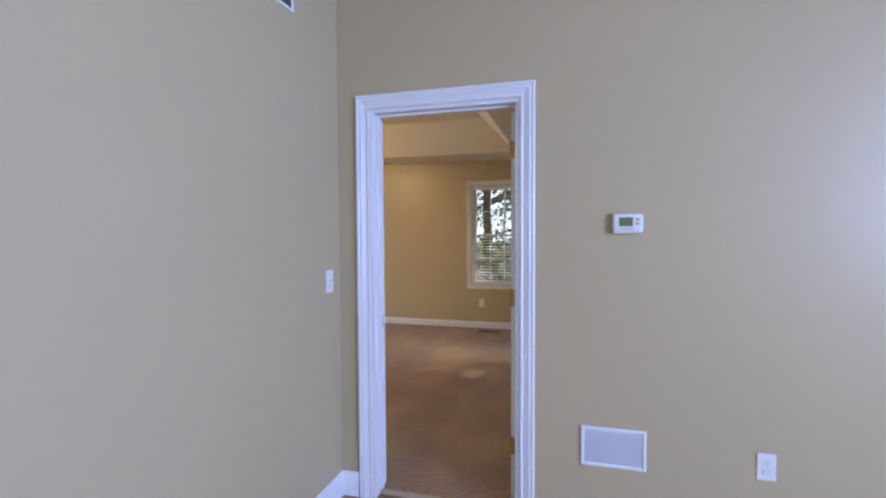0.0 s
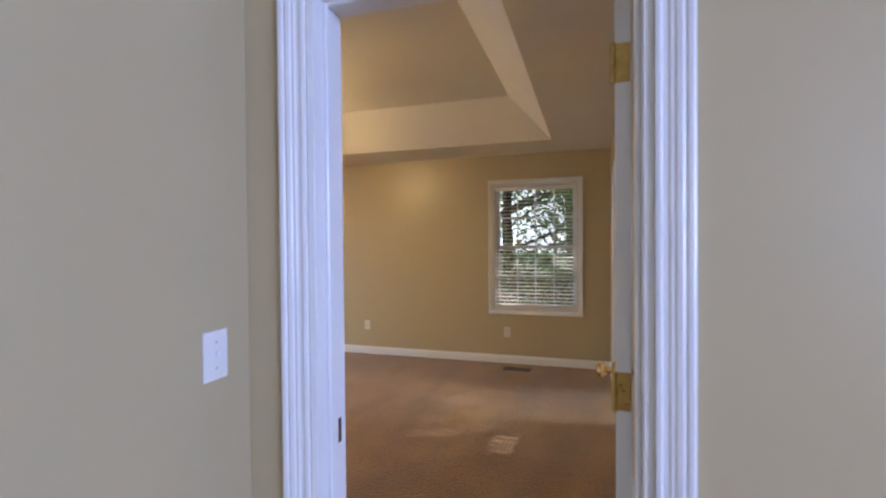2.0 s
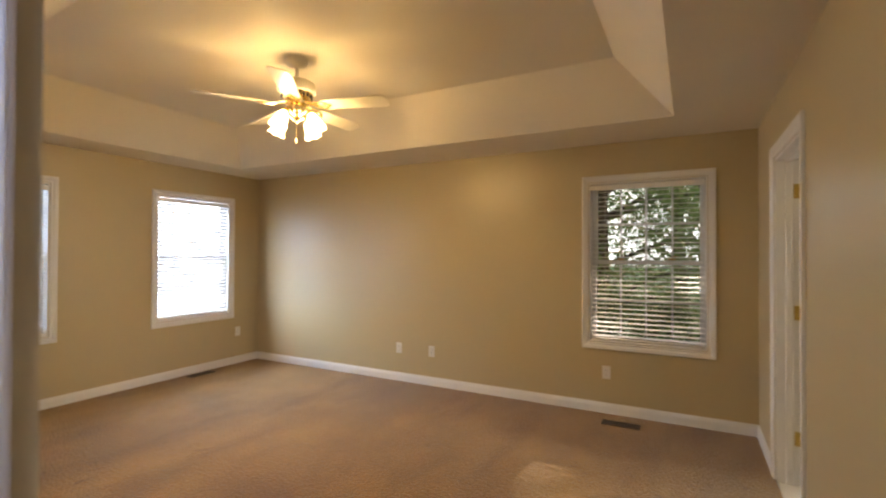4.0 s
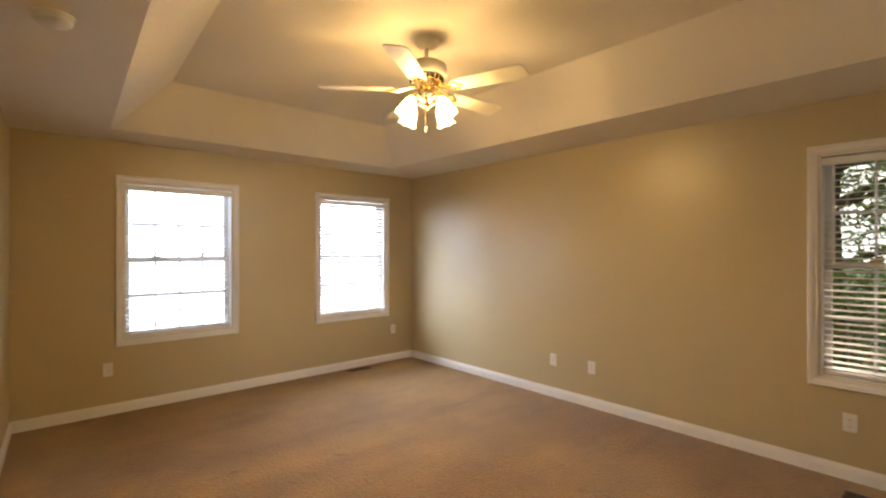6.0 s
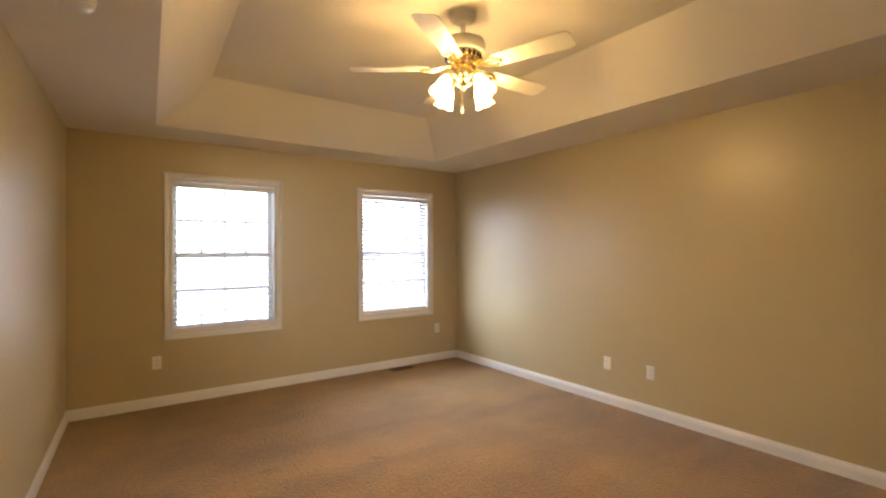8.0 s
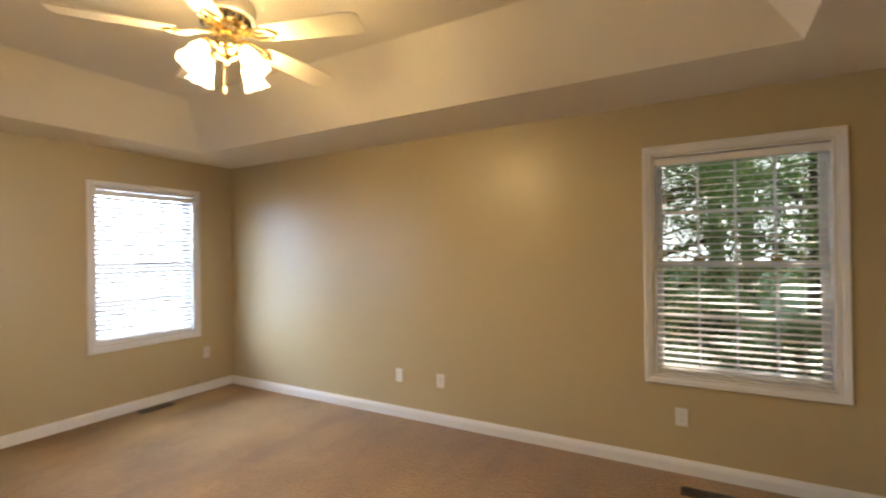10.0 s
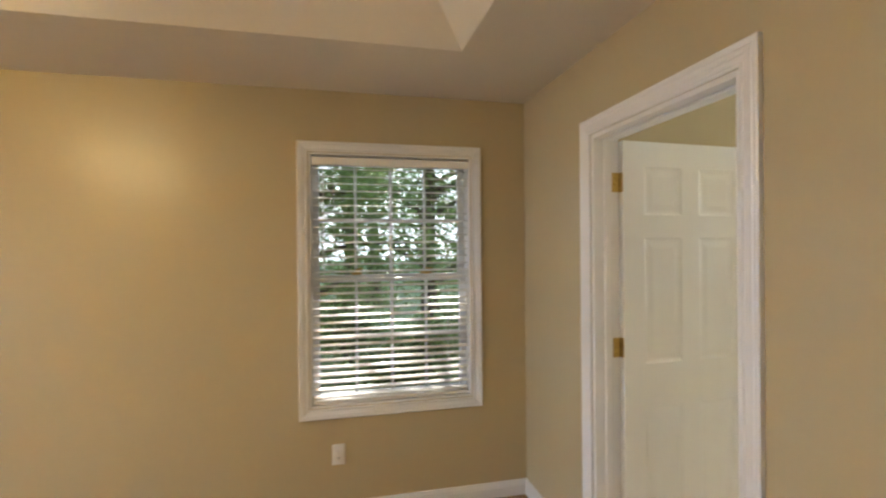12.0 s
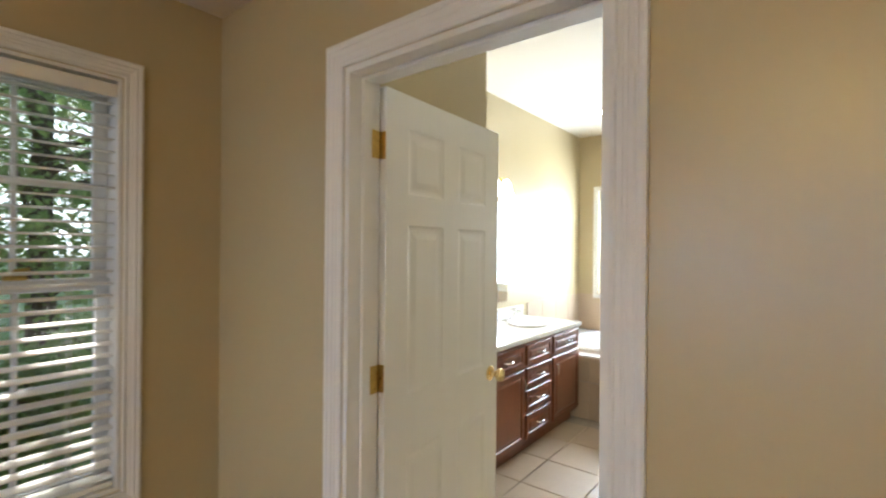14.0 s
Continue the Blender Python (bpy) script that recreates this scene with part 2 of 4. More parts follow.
def wall(name, axis, face, back, a0, a1, z0, z1, holes, label, mat=None):
    """A wall along 'x' or 'y', between its face and back, from a0 to a1, with holes (a0, a1, z0, z1) cut through."""
    bm = bmesh.new()
    xs = sorted({a0, a1, *(h[0] for h in holes), *(h[1] for h in holes)})
    for lo, hi in zip(xs, xs[1:]):
        mid, bottom, spans = (lo + hi) / 2, z0, []
        for h in sorted((h for h in holes if h[0] < mid < h[1]), key=lambda h: h[2]):
            if h[2] > bottom:
                spans.append((bottom, h[2]))
            bottom = h[3]
        spans.append((bottom, z1))
        for b, t in spans:
            if axis == "x":
                box(bm, (lo, face, b), (hi, back, t))
            else:
                box(bm, (face, lo, b), (back, hi, t))
    bmesh.ops.remove_doubles(bm, verts=bm.verts, dist=0.0005)
    seen = {}
    for f in bm.faces:
        seen.setdefault(tuple(round(c, 3) for c in f.calc_center_median()), []).append(f)
    bmesh.ops.delete(bm, geom=[f for fs in seen.values() if len(fs) > 1 for f in fs], context="FACES")
    return structure(name, bm, mat or WALL, label, "wall")


CASING = [(0.004, 0.0), (0.004, 0.010), (0.012, 0.012), (0.017, 0.008), (0.026, 0.0085), (0.031, 0.012), (0.037, 0.012),
          (0.041, 0.0155), (0.050, 0.0175), (0.056, 0.015), (0.060, 0.0185), (0.068, 0.0195), (0.074, 0.017), (0.074, 0.0)]


def casing_side(c0, c1, o0, o1, profile=CASING, face=0.0, out=-1, k=1.0):
    """One mitred side of a casing: profile between corners c0 and c1 (x, z), running outwards by o0 and o1 at either end."""
    bm = bmesh.new()
    rings = [[bm.verts.new((c[0] + o[0] * u * k, face + out * v, c[1] + o[1] * u * k)) for u, v in profile] for c, o in ((c0, o0), (c1, o1))]
    n = len(profile)
    for i in range(n):
        j = (i + 1) % n
        bm.faces.new((rings[0][i], rings[0][j], rings[1][j], rings[1][i]))
    bm.faces.new(rings[0][::-1])
    bm.faces.new(rings[1])
    return bm


def casing(parent, x0, x1, z0, z1, four, face=0.0, out=-1):
    k = 0.8 if four else 1.0
    base = -1 if four else 0
    part("casing", casing_side((x0, z0), (x0, z1), (-1, base), (-1, 1), face=face, out=out, k=k), TRIM, parent)
    part("casing", casing_side((x1, z0), (x1, z1), (1, base), (1, 1), face=face, out=out, k=k), TRIM, parent)
    part("casing", casing_side((x0, z1), (x1, z1), (-1, 1), (1, 1), face=face, out=out, k=k), TRIM, parent)
    if four:
        part("casing", casing_side((x0, z0), (x1, z0), (-1, -1), (1, -1), face=face, out=out, k=k), TRIM, parent)


def baseboard(p0, p1, height=0.110):
    """A moulded skirting from p0 to p1 on the floor; the room lies to its left."""
    a, b = Vector((*p0, 0)), Vector((*p1, 0))
    d = (b - a).normalized()
    inward = Vector((-d.y, d.x, 0))
    k = height / 0.125
    profile = [(0, 0), (0.015, 0), (0.015, 0.088 * k), (0.0125, 0.094 * k), (0.0125, 0.102 * k), (0.008, 0.112 * k), (0.005, 0.125 * k), (0, 0.125 * k)]
    bm = bmesh.new()
    rings = [[bm.verts.new(c + inward * u + Vector((0, 0, v))) for u, v in profile] for c in (a, b)]
    n = len(profile)
    for i in range(n):
        bm.faces.new((rings[0][i], rings[0][(i + 1) % n], rings[1][(i + 1) % n], rings[1][i]))
    bm.faces.new(rings[0])
    bm.faces.new(rings[1][::-1])
    structure("baseboard", bm, TRIM, "white painted moulded wooden baseboard along the wall", "baseboard")


# ---- plan, in metres: x east, y north, north-east bedroom corner at 0, 0 ----
WEST, SW_Y, JOIN_X, JOIN_Y, DOOR_Y = -5.660, -4.000, -1.00, -4.170, -4.238   # the south wall runs slightly out of square
HALL_Y, HALL_X, HALL_E, HALL_S, HALL_H = -4.375, -1.07, 4.6, -10.2, 2.85
H = 2.44
BW, BATH_N, BATH_E, BATH_S, BATH_H, STUB_Y, STUB_X = 0.13, 0.29, 4.52, -3.2, 2.87, -0.685, 0.93
DOOR1 = (-0.890, -0.112)                 # hall door opening, x
DOOR2 = (-1.583, -0.775)                 # bathroom door opening, y
DOOR_H = 2.057
NW_ = (-1.293, -0.347, 0.648, 2.091)     # north window opening
W1_ = (-3.251, -2.324, 0.670, 2.080)
W2_ = (-1.351, -0.439, 0.670, 2.080)
BWIN = (-1.20, 0.05, 1.00, 2.20)

wall("wall_north", "x", 0.0, 0.16, WEST - 0.16, 0.0, 0, 3.0, [NW_], "greige painted plaster wall with one window")
wall("wall_west", "y", WEST, WEST - 0.16, HALL_Y, 0.0, 0, 3.0, [W1_, W2_], "greige painted plaster wall with two windows")
bm = bmesh.new()
low = [bm.verts.new((x, y, 0)) for x, y in ((WEST, SW_Y), (JOIN_X, JOIN_Y), (JOIN_X, HALL_Y + 0.002), (WEST, HALL_Y + 0.002))]
high = [bm.verts.new((v.co.x, v.co.y, 3.0)) for v in low]
bm.faces.new(low)
bm.faces.new(high[::-1])
for i in range(4):
    bm.faces.new((low[i], low[(i + 1) % 4], high[(i + 1) % 4], high[i]))
structure("wall_south", bm, WALL, "greige painted plaster wall reflecting window light", "wall")
wall("wall_door", "x", DOOR_Y, HALL_Y, JOIN_X, HALL_E, 0, 3.0, [(*DOOR1, -0.01, DOOR_H)], "greige painted wall with the bedroom doorway")
wall("wall_east", "y", 0.0, BW, DOOR_Y, 0.16, 0, 3.0, [(*DOOR2, -0.01, DOOR_H)], "greige painted wall with the bathroom doorway")
wall("wall_hall_west", "y", HALL_X, HALL_X - 0.12, HALL_S, HALL_Y, 0, 3.0, [], "greige painted hall wall in cool daylight")
# unseen east and south walls close the hall; the opening admits the added daylight
wall("wall_hall_east", "y", HALL_E, HALL_E + 0.12, HALL_S, HALL_Y, 0, 3.0, [(-9.7, -6.7, 0.85, 2.65)], "greige painted unseen hall wall with a wide opening added for daylight")
wall("wall_hall_south", "x", HALL_S, HALL_S - 0.14, HALL_X - 0.12, HALL_E + 0.12, 0, 3.0, [], "greige painted hall wall")
wall("wall_bath_stub", "x", STUB_Y, STUB_Y + 0.12, BW, STUB_X, 0, 3.0, [], "greige painted bathroom partition behind the open door")
wall("wall_bath_alcove", "y", STUB_X, STUB_X - 0.12, STUB_Y + 0.12, BATH_N, 0, 3.0, [], "greige painted side wall of the vanity alcove")
wall("wall_bath_north", "x", BATH_N, BATH_N + 0.16, STUB_X - 0.12, BATH_E + 0.16, 0, 3.0, [], "pale painted bathroom wall above the vanity")
wall("wall_bath_east", "y", BATH_E, BATH_E + 0.16, BATH_S, BATH_N, 0, 3.0, [BWIN], "pale painted bathroom wall with a window above the tub")
wall("wall_bath_south", "x", BATH_S, BATH_S - 0.12, BW, BATH_E + 0.16, 0, 3.0, [], "pale painted bathroom wall")


def floor_slab(name, x0, x1, y0, y1, z, mat, label):
    bm = bmesh.new()
    box(bm, (x0, y0, z - 0.12), (x1, y1, z))
    return structure(name, bm, mat, label, "floor")


floor_slab("floor", WEST, 0.0, HALL_Y + 0.06, 0.0, 0.018, CARPET, "tan cut-pile bedroom carpet with worn traffic patches")
floor_slab("floor_hall", HALL_X, HALL_E, HALL_S, HALL_Y + 0.06, 0.0, CARPET, "tan cut-pile hall carpet")
floor_slab("floor_bath", 0.0, BATH_E, BATH_S, BATH_N, -0.012, GROUT, "grouted bathroom floor between beige tiles")
bm = boxed((DOOR1[0] + 0.02, HALL_Y + 0.045, 0.0), (DOOR1[1] - 0.02, HALL_Y + 0.065, 0.023), 0.002)
structure("threshold_seam", bm, SEAM, "pale seam strip in the carpet at the doorway", "threshold")
bm = boxed((0.005, DOOR2[0] + 0.02, -0.012), (BW, DOOR2[1] - 0.02, 0.010), 0.004)
structure("threshold_bath", bm, COUNTER, "pale marble threshold under the bathroom doorway", "threshold")

# ---- tray ceiling ----
TRAY = (-5.170, -0.577, -3.400, -0.660)
TOP_Z, INSET = 2.80, 0.36


def tray_ceiling():
    bm = bmesh.new()
    def ring(x0, x1, y0, y1, z):
        return [bm.verts.new(p) for p in ((x0, y0, z), (x1, y0, z), (x1, y1, z), (x0, y1, z))]
    outer = ring(WEST, 0.0, DOOR_Y - 0.05, 0.0, H)
    inner = ring(*TRAY, H)
    top = ring(TRAY[0] + INSET, TRAY[1] - INSET, TRAY[2] + INSET, TRAY[3] - INSET, TOP_Z)
    inner[1].co.y -= 0.22
    top[1].co.y -= 0.185
    lid = ring(WEST, 0.0, DOOR_Y - 0.05, 0.0, 2.98)
    for a, b in ((outer, inner), (inner, top), (outer, lid)):
        for i in range(4):
            bm.faces.new((a[i], a[(i + 1) % 4], b[(i + 1) % 4], b[i]))
    bm.faces.new(top)
    bm.faces.new(lid)
    return bm


structure("ceiling", tray_ceiling(), CEIL, "off-white painted tray ceiling with sloped sides", "ceiling")
for nm, lo, hi in (("ceiling_hall", (HALL_X, HALL_S, HALL_H), (HALL_E, HALL_Y, HALL_H + 0.12)),
                   ("ceiling_bath", (BW, BATH_S, BATH_H), (BATH_E, BATH_N, BATH_H + 0.12))):
    structure(nm, boxed(lo, hi), CEIL, "off-white painted flat ceiling", "ceiling")
# unseen slab over everything, added so no sky light leaks in
structure("roof", boxed((WEST - 0.3, HALL_S - 0.3, 3.01), (BATH_E + 0.4, 0.65, 3.10)), SIDING, "plain pale slab above the rooms, unseen, added to block sky light", "roof")

# skirting
C = 0.078
baseboard((0.0, -0.0), (WEST, 0.0))
baseboard((WEST, 0.0), (WEST, SW_Y))
baseboard((WEST, SW_Y), (JOIN_X, JOIN_Y))
baseboard((0.0, DOOR_Y), (0.0, DOOR2[0] - C))
baseboard((0.0, DOOR2[1] + C), (0.0, 0.0))
baseboard((DOOR1[0] - C, HALL_Y), (HALL_X, HALL_Y), 0.13)
baseboard((HALL_E, HALL_Y), (DOOR1[1] + C, HALL_Y), 0.13)
baseboard((HALL_X, HALL_Y), (HALL_X, HALL_S), 0.13)


# ---- windows ----
def sash(parent, x0, x1, z0, z1, y, cols, rows, name):
    w, d = 0.042, 0.032
    s = part(name, boxed((x0, y, z0), (x0 + w, y + d, z1), 0.003), SASH, parent)
    for lo, hi in (((x1 - w, y, z0), (x1, y + d, z1)), ((x0 + w, y, z0), (x1 - w, y + d, z0 + w)), ((x0 + w, y, z1 - w), (x1 - w, y + d, z1))):
        part("rail", boxed(lo, hi, 0.003), SASH, s)
    for i in range(1, cols):
        x = x0 + w + (x1 - x0 - 2 * w) * i / cols
        part("muntin", boxed((x - 0.008, y + 0.006, z0 + w), (x + 0.008, y + 0.026, z1 - w), 0.002), SASH, s)
    for i in range(1, rows):
        z = z0 + w + (z1 - z0 - 2 * w) * i / rows
        part("muntin", boxed((x0 + w, y + 0.004, z - 0.012), (x1 - w, y + 0.028, z + 0.012), 0.002), SASH, s)
    p = part("pane", boxed((x0 + w, y + 0.013, z0 + w), (x1 - w, y + 0.017, z1 - w)), GLASS, s)
    p.visible_shadow = False


def window(name, width, z0, z1, m, label):
    """A double-hung window: centred on x, inner wall face at y = 0, garden towards +y."""
    w = thing(name, label, "window", m, kind="structure")
    x0, x1 = -width / 2, width / 2
    casing(w, x0, x1, z0, z1, True)
    for lo, hi in (((x0, 0, z0), (x0 + 0.012, 0.16, z1)), ((x1 - 0.012, 0, z0), (x1, 0.16, z1)),
                   ((x0 + 0.012, 0, z1 - 0.012), (x1 - 0.012, 0.16, z1)), ((x0 + 0.012, 0, z0), (x1 - 0.012, 0.16, z0 + 0.014))):
        part("jamb", boxed(lo, hi, 0.001), TRIM, w)
    mid = (z0 + z1) / 2
    sash(w, x0 + 0.012, x1 - 0.012, mid - 0.02, z1 - 0.012, 0.115, 4, 2, "upper_sash")
    sash(w, x0 + 0.012, x1 - 0.012, z0 + 0.014, mid + 0.022, 0.080, 4, 2, "lower_sash")
    for x in (-width * 0.22, width * 0.22):
        bm = boxed((x - 0.030, 0.076, mid + 0.022), (x + 0.030, 0.112, mid + 0.038), 0.004)
        tube(bm, [(x, 0.095, mid + 0.034), (x, 0.088, mid + 0.052), (x + 0.036, 0.080, mid + 0.056)], 0.008, 6)
        part("sash_lock", bm, HINGE, w, "dull brass sash lock")
    return w


def blind(width, z0, z1, m, tilt, label):
    """A lowered horizontal slat blind inside a window opening."""
    b = thing("window_blind", label, "blind", m, "bedroom window blinds")
    x0, x1 = -width / 2 + 0.018, width / 2 - 0.018
    part("headrail", boxed((x0, 0.010, z1 - 0.064), (x1, 0.062, z1 - 0.026), 0.004), BLIND, b)
    part("valance", boxed((x0 - 0.003, 0.001, z1 - 0.070), (x1 + 0.003, 0.009, z1 - 0.024), 0.002), BLIND, b)
    bm = bmesh.new()
    n, half, rise = 6, 0.0245, 0.004
    up, down = [], []
    for k in range(n + 1):
        u = -half + 2 * half * k / n
        c = rise * (1 - (u / half) ** 2)
        ca, sa = math.cos(radians(tilt)), math.sin(radians(tilt))
        up.append([bm.verts.new((x, u * ca - (c + 0.0028) * sa, u * sa + (c + 0.0028) * ca)) for x in (x0, x1)])
        down.append([bm.verts.new((x, u * ca - c * sa, u * sa + c * ca)) for x in (x0, x1)])
    for k in range(n):
        bm.faces.new((up[k][0], up[k][1], up[k + 1][1], up[k + 1][0]))
        bm.faces.new((down[k][0], down[k + 1][0], down[k + 1][1], down[k][1]))
    for k in (0, n):
        bm.faces.new((up[k][0], up[k][1], down[k][1], down[k][0]))
    data = mesh_of(bm, "slat", BLIND)
    top, bottom = z1 - 0.090, z0 + 0.052
    count = round((top - bottom) / 0.0425)
    for i in range(count + 1):
        s = piece("slat", data, b, (0, 0.036, bottom + (top - bottom) * i / count))
        s.rotation_euler = (random.uniform(-0.03, 0.03), random.uniform(-0.002, 0.002), 0)
    part("bottom_rail", boxed((x0, 0.012, z0 + 0.018), (x1, 0.060, z0 + 0.036), 0.005, 2), BLIND, b)
    for x in (x0 + 0.12, 0.0, x1 - 0.12):
        for y in (0.0125, 0.0595):
            part("ladder_cord", tube(bmesh.new(), [(x, y, z0 + 0.03), (x, y, z1 - 0.06)], 0.0012, 5), BLIND, b)
    part("wand", tube(bmesh.new(), [(x0 + 0.06, -0.004, z1 - 0.07), (x0 + 0.062, -0.006, z1 - 0.72)], 0.004, 6), BLIND, b)
    return b


for nm, o, m, tilt, lab in (
        ("window_1", NW_, pose((NW_[0] + NW_[1]) / 2, 0, 0), 6, "north window looking on trees"),
        ("window_2", W1_, pose(WEST, (W1_[0] + W1_[1]) / 2, 0, 0, 0, 90), 3, "bright west window"),
        ("window_3", W2_, pose(WEST, (W2_[0] + W2_[1]) / 2, 0, 0, 0, 90), 38, "bright west window near the corner")):
    window(nm, o[1] - o[0], o[2], o[3], m, "white double-hung " + lab)
    blind(o[1] - o[0], o[2], o[3], m, tilt, "lowered white blind with open slats, " + lab)

w = thing("window_4", "white framed bathroom window above the tub", "window", pose(BATH_E, (BWIN[0] + BWIN[1]) / 2, 0, 0, 0, -90), kind="structure")
hw = (BWIN[1] - BWIN[0]) / 2
casing(w, -hw, hw, BWIN[2], BWIN[3], True)
sash(w, -hw, hw, BWIN[2], BWIN[3], 0.08, 1, 1, "fixed_sash")


# ---- doors ----
def door_frame(name, a0, a1, depth, m, label, stop_y):
    """Jambs, stop and casings: opening along x from a0 to a1, the wall from y = 0 back to y = depth."""
    f = thing(name, label, "door frame", m, kind="structure")
    t = 0.019
    part("jamb", boxed((a0, 0.001, 0), (a0 + t, depth - 0.001, DOOR_H), 0.001), TRIM, f)
    part("jamb", boxed((a1 - t, 0.001, 0), (a1, depth - 0.001, DOOR_H), 0.001), TRIM, f)
    part("head_jamb", boxed((a0 + t, 0.001, DOOR_H - t), (a1 - t, depth - 0.001, DOOR_H), 0.001), TRIM, f)
    s0, s1 = stop_y
    for lo, hi in (((a0 + t, s0, 0), (a0 + t + 0.011, s1, DOOR_H - t)), ((a1 - t - 0.011, s0, 0), (a1 - t, s1, DOOR_H - t)),
                   ((a0 + t + 0.011, s0, DOOR_H - t - 0.011), (a1 - t - 0.011, s1, DOOR_H - t))):
        part("door_stop", boxed(lo, hi, 0.003), TRIM, f)
    casing(f, a0 + 0.003, a1 - 0.003, 0, DOOR_H - 0.003, False, 0.0, -1)
    casing(f, a0 + 0.003, a1 - 0.003, 0, DOOR_H - 0.003, False, depth, 1)
    return f


def six_panel_door(name, width, m, label, knob_side, hinges):
    """A hinged leaf: hinge edge at x = 0, leaf along +x, thickness 0 to 0.035 in y, six moulded panels on both faces."""
    d = thing(name, label, "door", m, kind="structure")
    bm = bmesh.new()
    hgt, th = 2.03, 0.035
    st, mu = 0.112, 0.10
    xs = [0, st, (width - mu) / 2, (width + mu) / 2, width - st, width]
    zs = [0.012, 0.235, 0.80, 1.00, 1.585, 1.69, 1.915, hgt]
    panels = [(i, j) for i in (1, 3) for j in (1, 3, 5)]
    for y, sgn in ((0.0, 1), (th, -1)):
        for i in range(5):
            for j in range(7):
                x0, x1, z0, z1 = xs[i], xs[i + 1], zs[j], zs[j + 1]
                if (i, j) not in panels:
                    bm.faces.new([bm.verts.new(p) for p in ((x0, y, z0), (x1, y, z0), (x1, y, z1), (x0, y, z1))])
                    continue
                levels = [(0, 0), (0.008, 0.0035), (0.016, 0.005), (0.024, 0.005), (0.048, 0.0015)]
                rings = [[bm.verts.new((a, y + sgn * dep, c)) for a, c in ((x0 + k, z0 + k), (x1 - k, z0 + k), (x1 - k, z1 - k), (x0 + k, z1 - k))] for k, dep in levels]
                for a, b in zip(rings, rings[1:]):
                    for q in range(4):
                        bm.faces.new((a[q], a[(q + 1) % 4], b[(q + 1) % 4], b[q]))
                bm.faces.new(rings[-1])
    for p in (((0, 0), (0, th)), ((width, 0), (width, th))):
        bm.faces.new([bm.verts.new((p[0][0], y, z)) for y, z in ((0, zs[0]), (th, zs[0]), (th, hgt), (0, hgt))])
    for z in (zs[0], hgt):
        bm.faces.new([bm.verts.new(c) for c in ((0, 0, z), (width, 0, z), (width, th, z), (0, th, z))])
    bmesh.ops.remove_doubles(bm, verts=bm.verts, dist=0.0004)
    part("leaf", bm, DOORP, d)
    kx, kz = width - 0.062, 0.955
    for sgn, y in ((-1, 0.0), (1, th)):
        turn = Matrix.Translation((kx, y, kz)) @ Matrix.Rotation(radians(90 * (1 if sgn < 0 else -1)), 4, "X")
        bm = bmesh.new()
        lathe(bm, [(0, 0), (0.033, 0), (0.033, 0.004), (0.026, 0.009), (0.012, 0.012), (0.011, 0.028), (0.018, 0.034), (0.026, 0.042),
                   (0.0285, 0.052), (0.026, 0.061), (0.016, 0.067), (0, 0.068)], 20, turn)
        part("knob", bm, BRASS, d, "polished brass knob", True)
    part("latch_plate", boxed((width - 0.0005, 0.006, kz - 0.028), (width + 0.0015, th - 0.006, kz + 0.028), 0.0005), BRASS, d, "small brass latch plate")
    for z in hinges:
        bm = boxed((-0.0028, 0.0025, z - 0.045), (-0.0003, th - 0.001, z + 0.045), 0.0008)
        for q in (-0.03, 0.0, 0.03):
            lathe(bm, [(0, 0), (0.004, 0), (0.003, 0.0012), (0, 0.0014)], 8,
                  Matrix.Translation((-0.0028, th * (0.35 if q else 0.65), z + q)) @ Matrix.Rotation(radians(-90), 4, "Y"))
        h = part("hinge", bm, HINGE, d, "aged brass butt hinge")
        part("knuckle", tube(bmesh.new(), [(-0.006, th + 0.004, z - 0.046), (-0.006, th + 0.004, z + 0.046)], 0.006, 10), HINGE, h)
    return d


def jamb_leaf(parent, lo, hi):
    part("hinge_leaf", boxed(lo, hi, 0.0006), HINGE, parent, "aged brass hinge leaf")


# hall door: frame seen from the hall, depth towards the bedroom; leaf swung into the bedroom against the east side
f1 = door_frame("door_frame_1", DOOR1[0], DOOR1[1], DOOR_Y - HALL_Y, pose(0, HALL_Y, 0), "white moulded frame of the bedroom doorway", (0.045, 0.082))
part("strike_plate", boxed((DOOR1[0] + 0.019, 0.085, 0.90), (DOOR1[0] + 0.0205, 0.112, 0.965), 0.0004), BRONZE, f1, "dark brass strike plate")
HINGES = (0.30, 1.08, 1.84)
for z in HINGES:
    jamb_leaf(f1, (DOOR1[1] - 0.0215, 0.088, z - 0.045), (DOOR1[1] - 0.0188, 0.119, z + 0.045))
six_panel_door("door_1", 0.716, pose(DOOR1[1] - 0.028, DOOR_Y + 0.023, 0, 0, 0, 87), "white six-panel bedroom door standing open against the wall", 1, HINGES)
# bathroom door: frame local x runs along -y
f2 = door_frame("door_frame_2", -DOOR2[1], -DOOR2[0], BW, pose(0, 0, 0, 0, 0, -90), "white moulded frame of the bathroom doorway", (0.050, 0.088))
for z in HINGES:
    jamb_leaf(f2, (-DOOR2[1] + 0.0188, 0.094, z - 0.045), (-DOOR2[1] + 0.0215, 0.128, z + 0.045))
six_panel_door("door_2", 0.745, pose(BW + 0.008, DOOR2[1] - 0.042, 0, 0, 0, 2.5), "white six-panel bathroom door standing half open inwards", 1, HINGES)


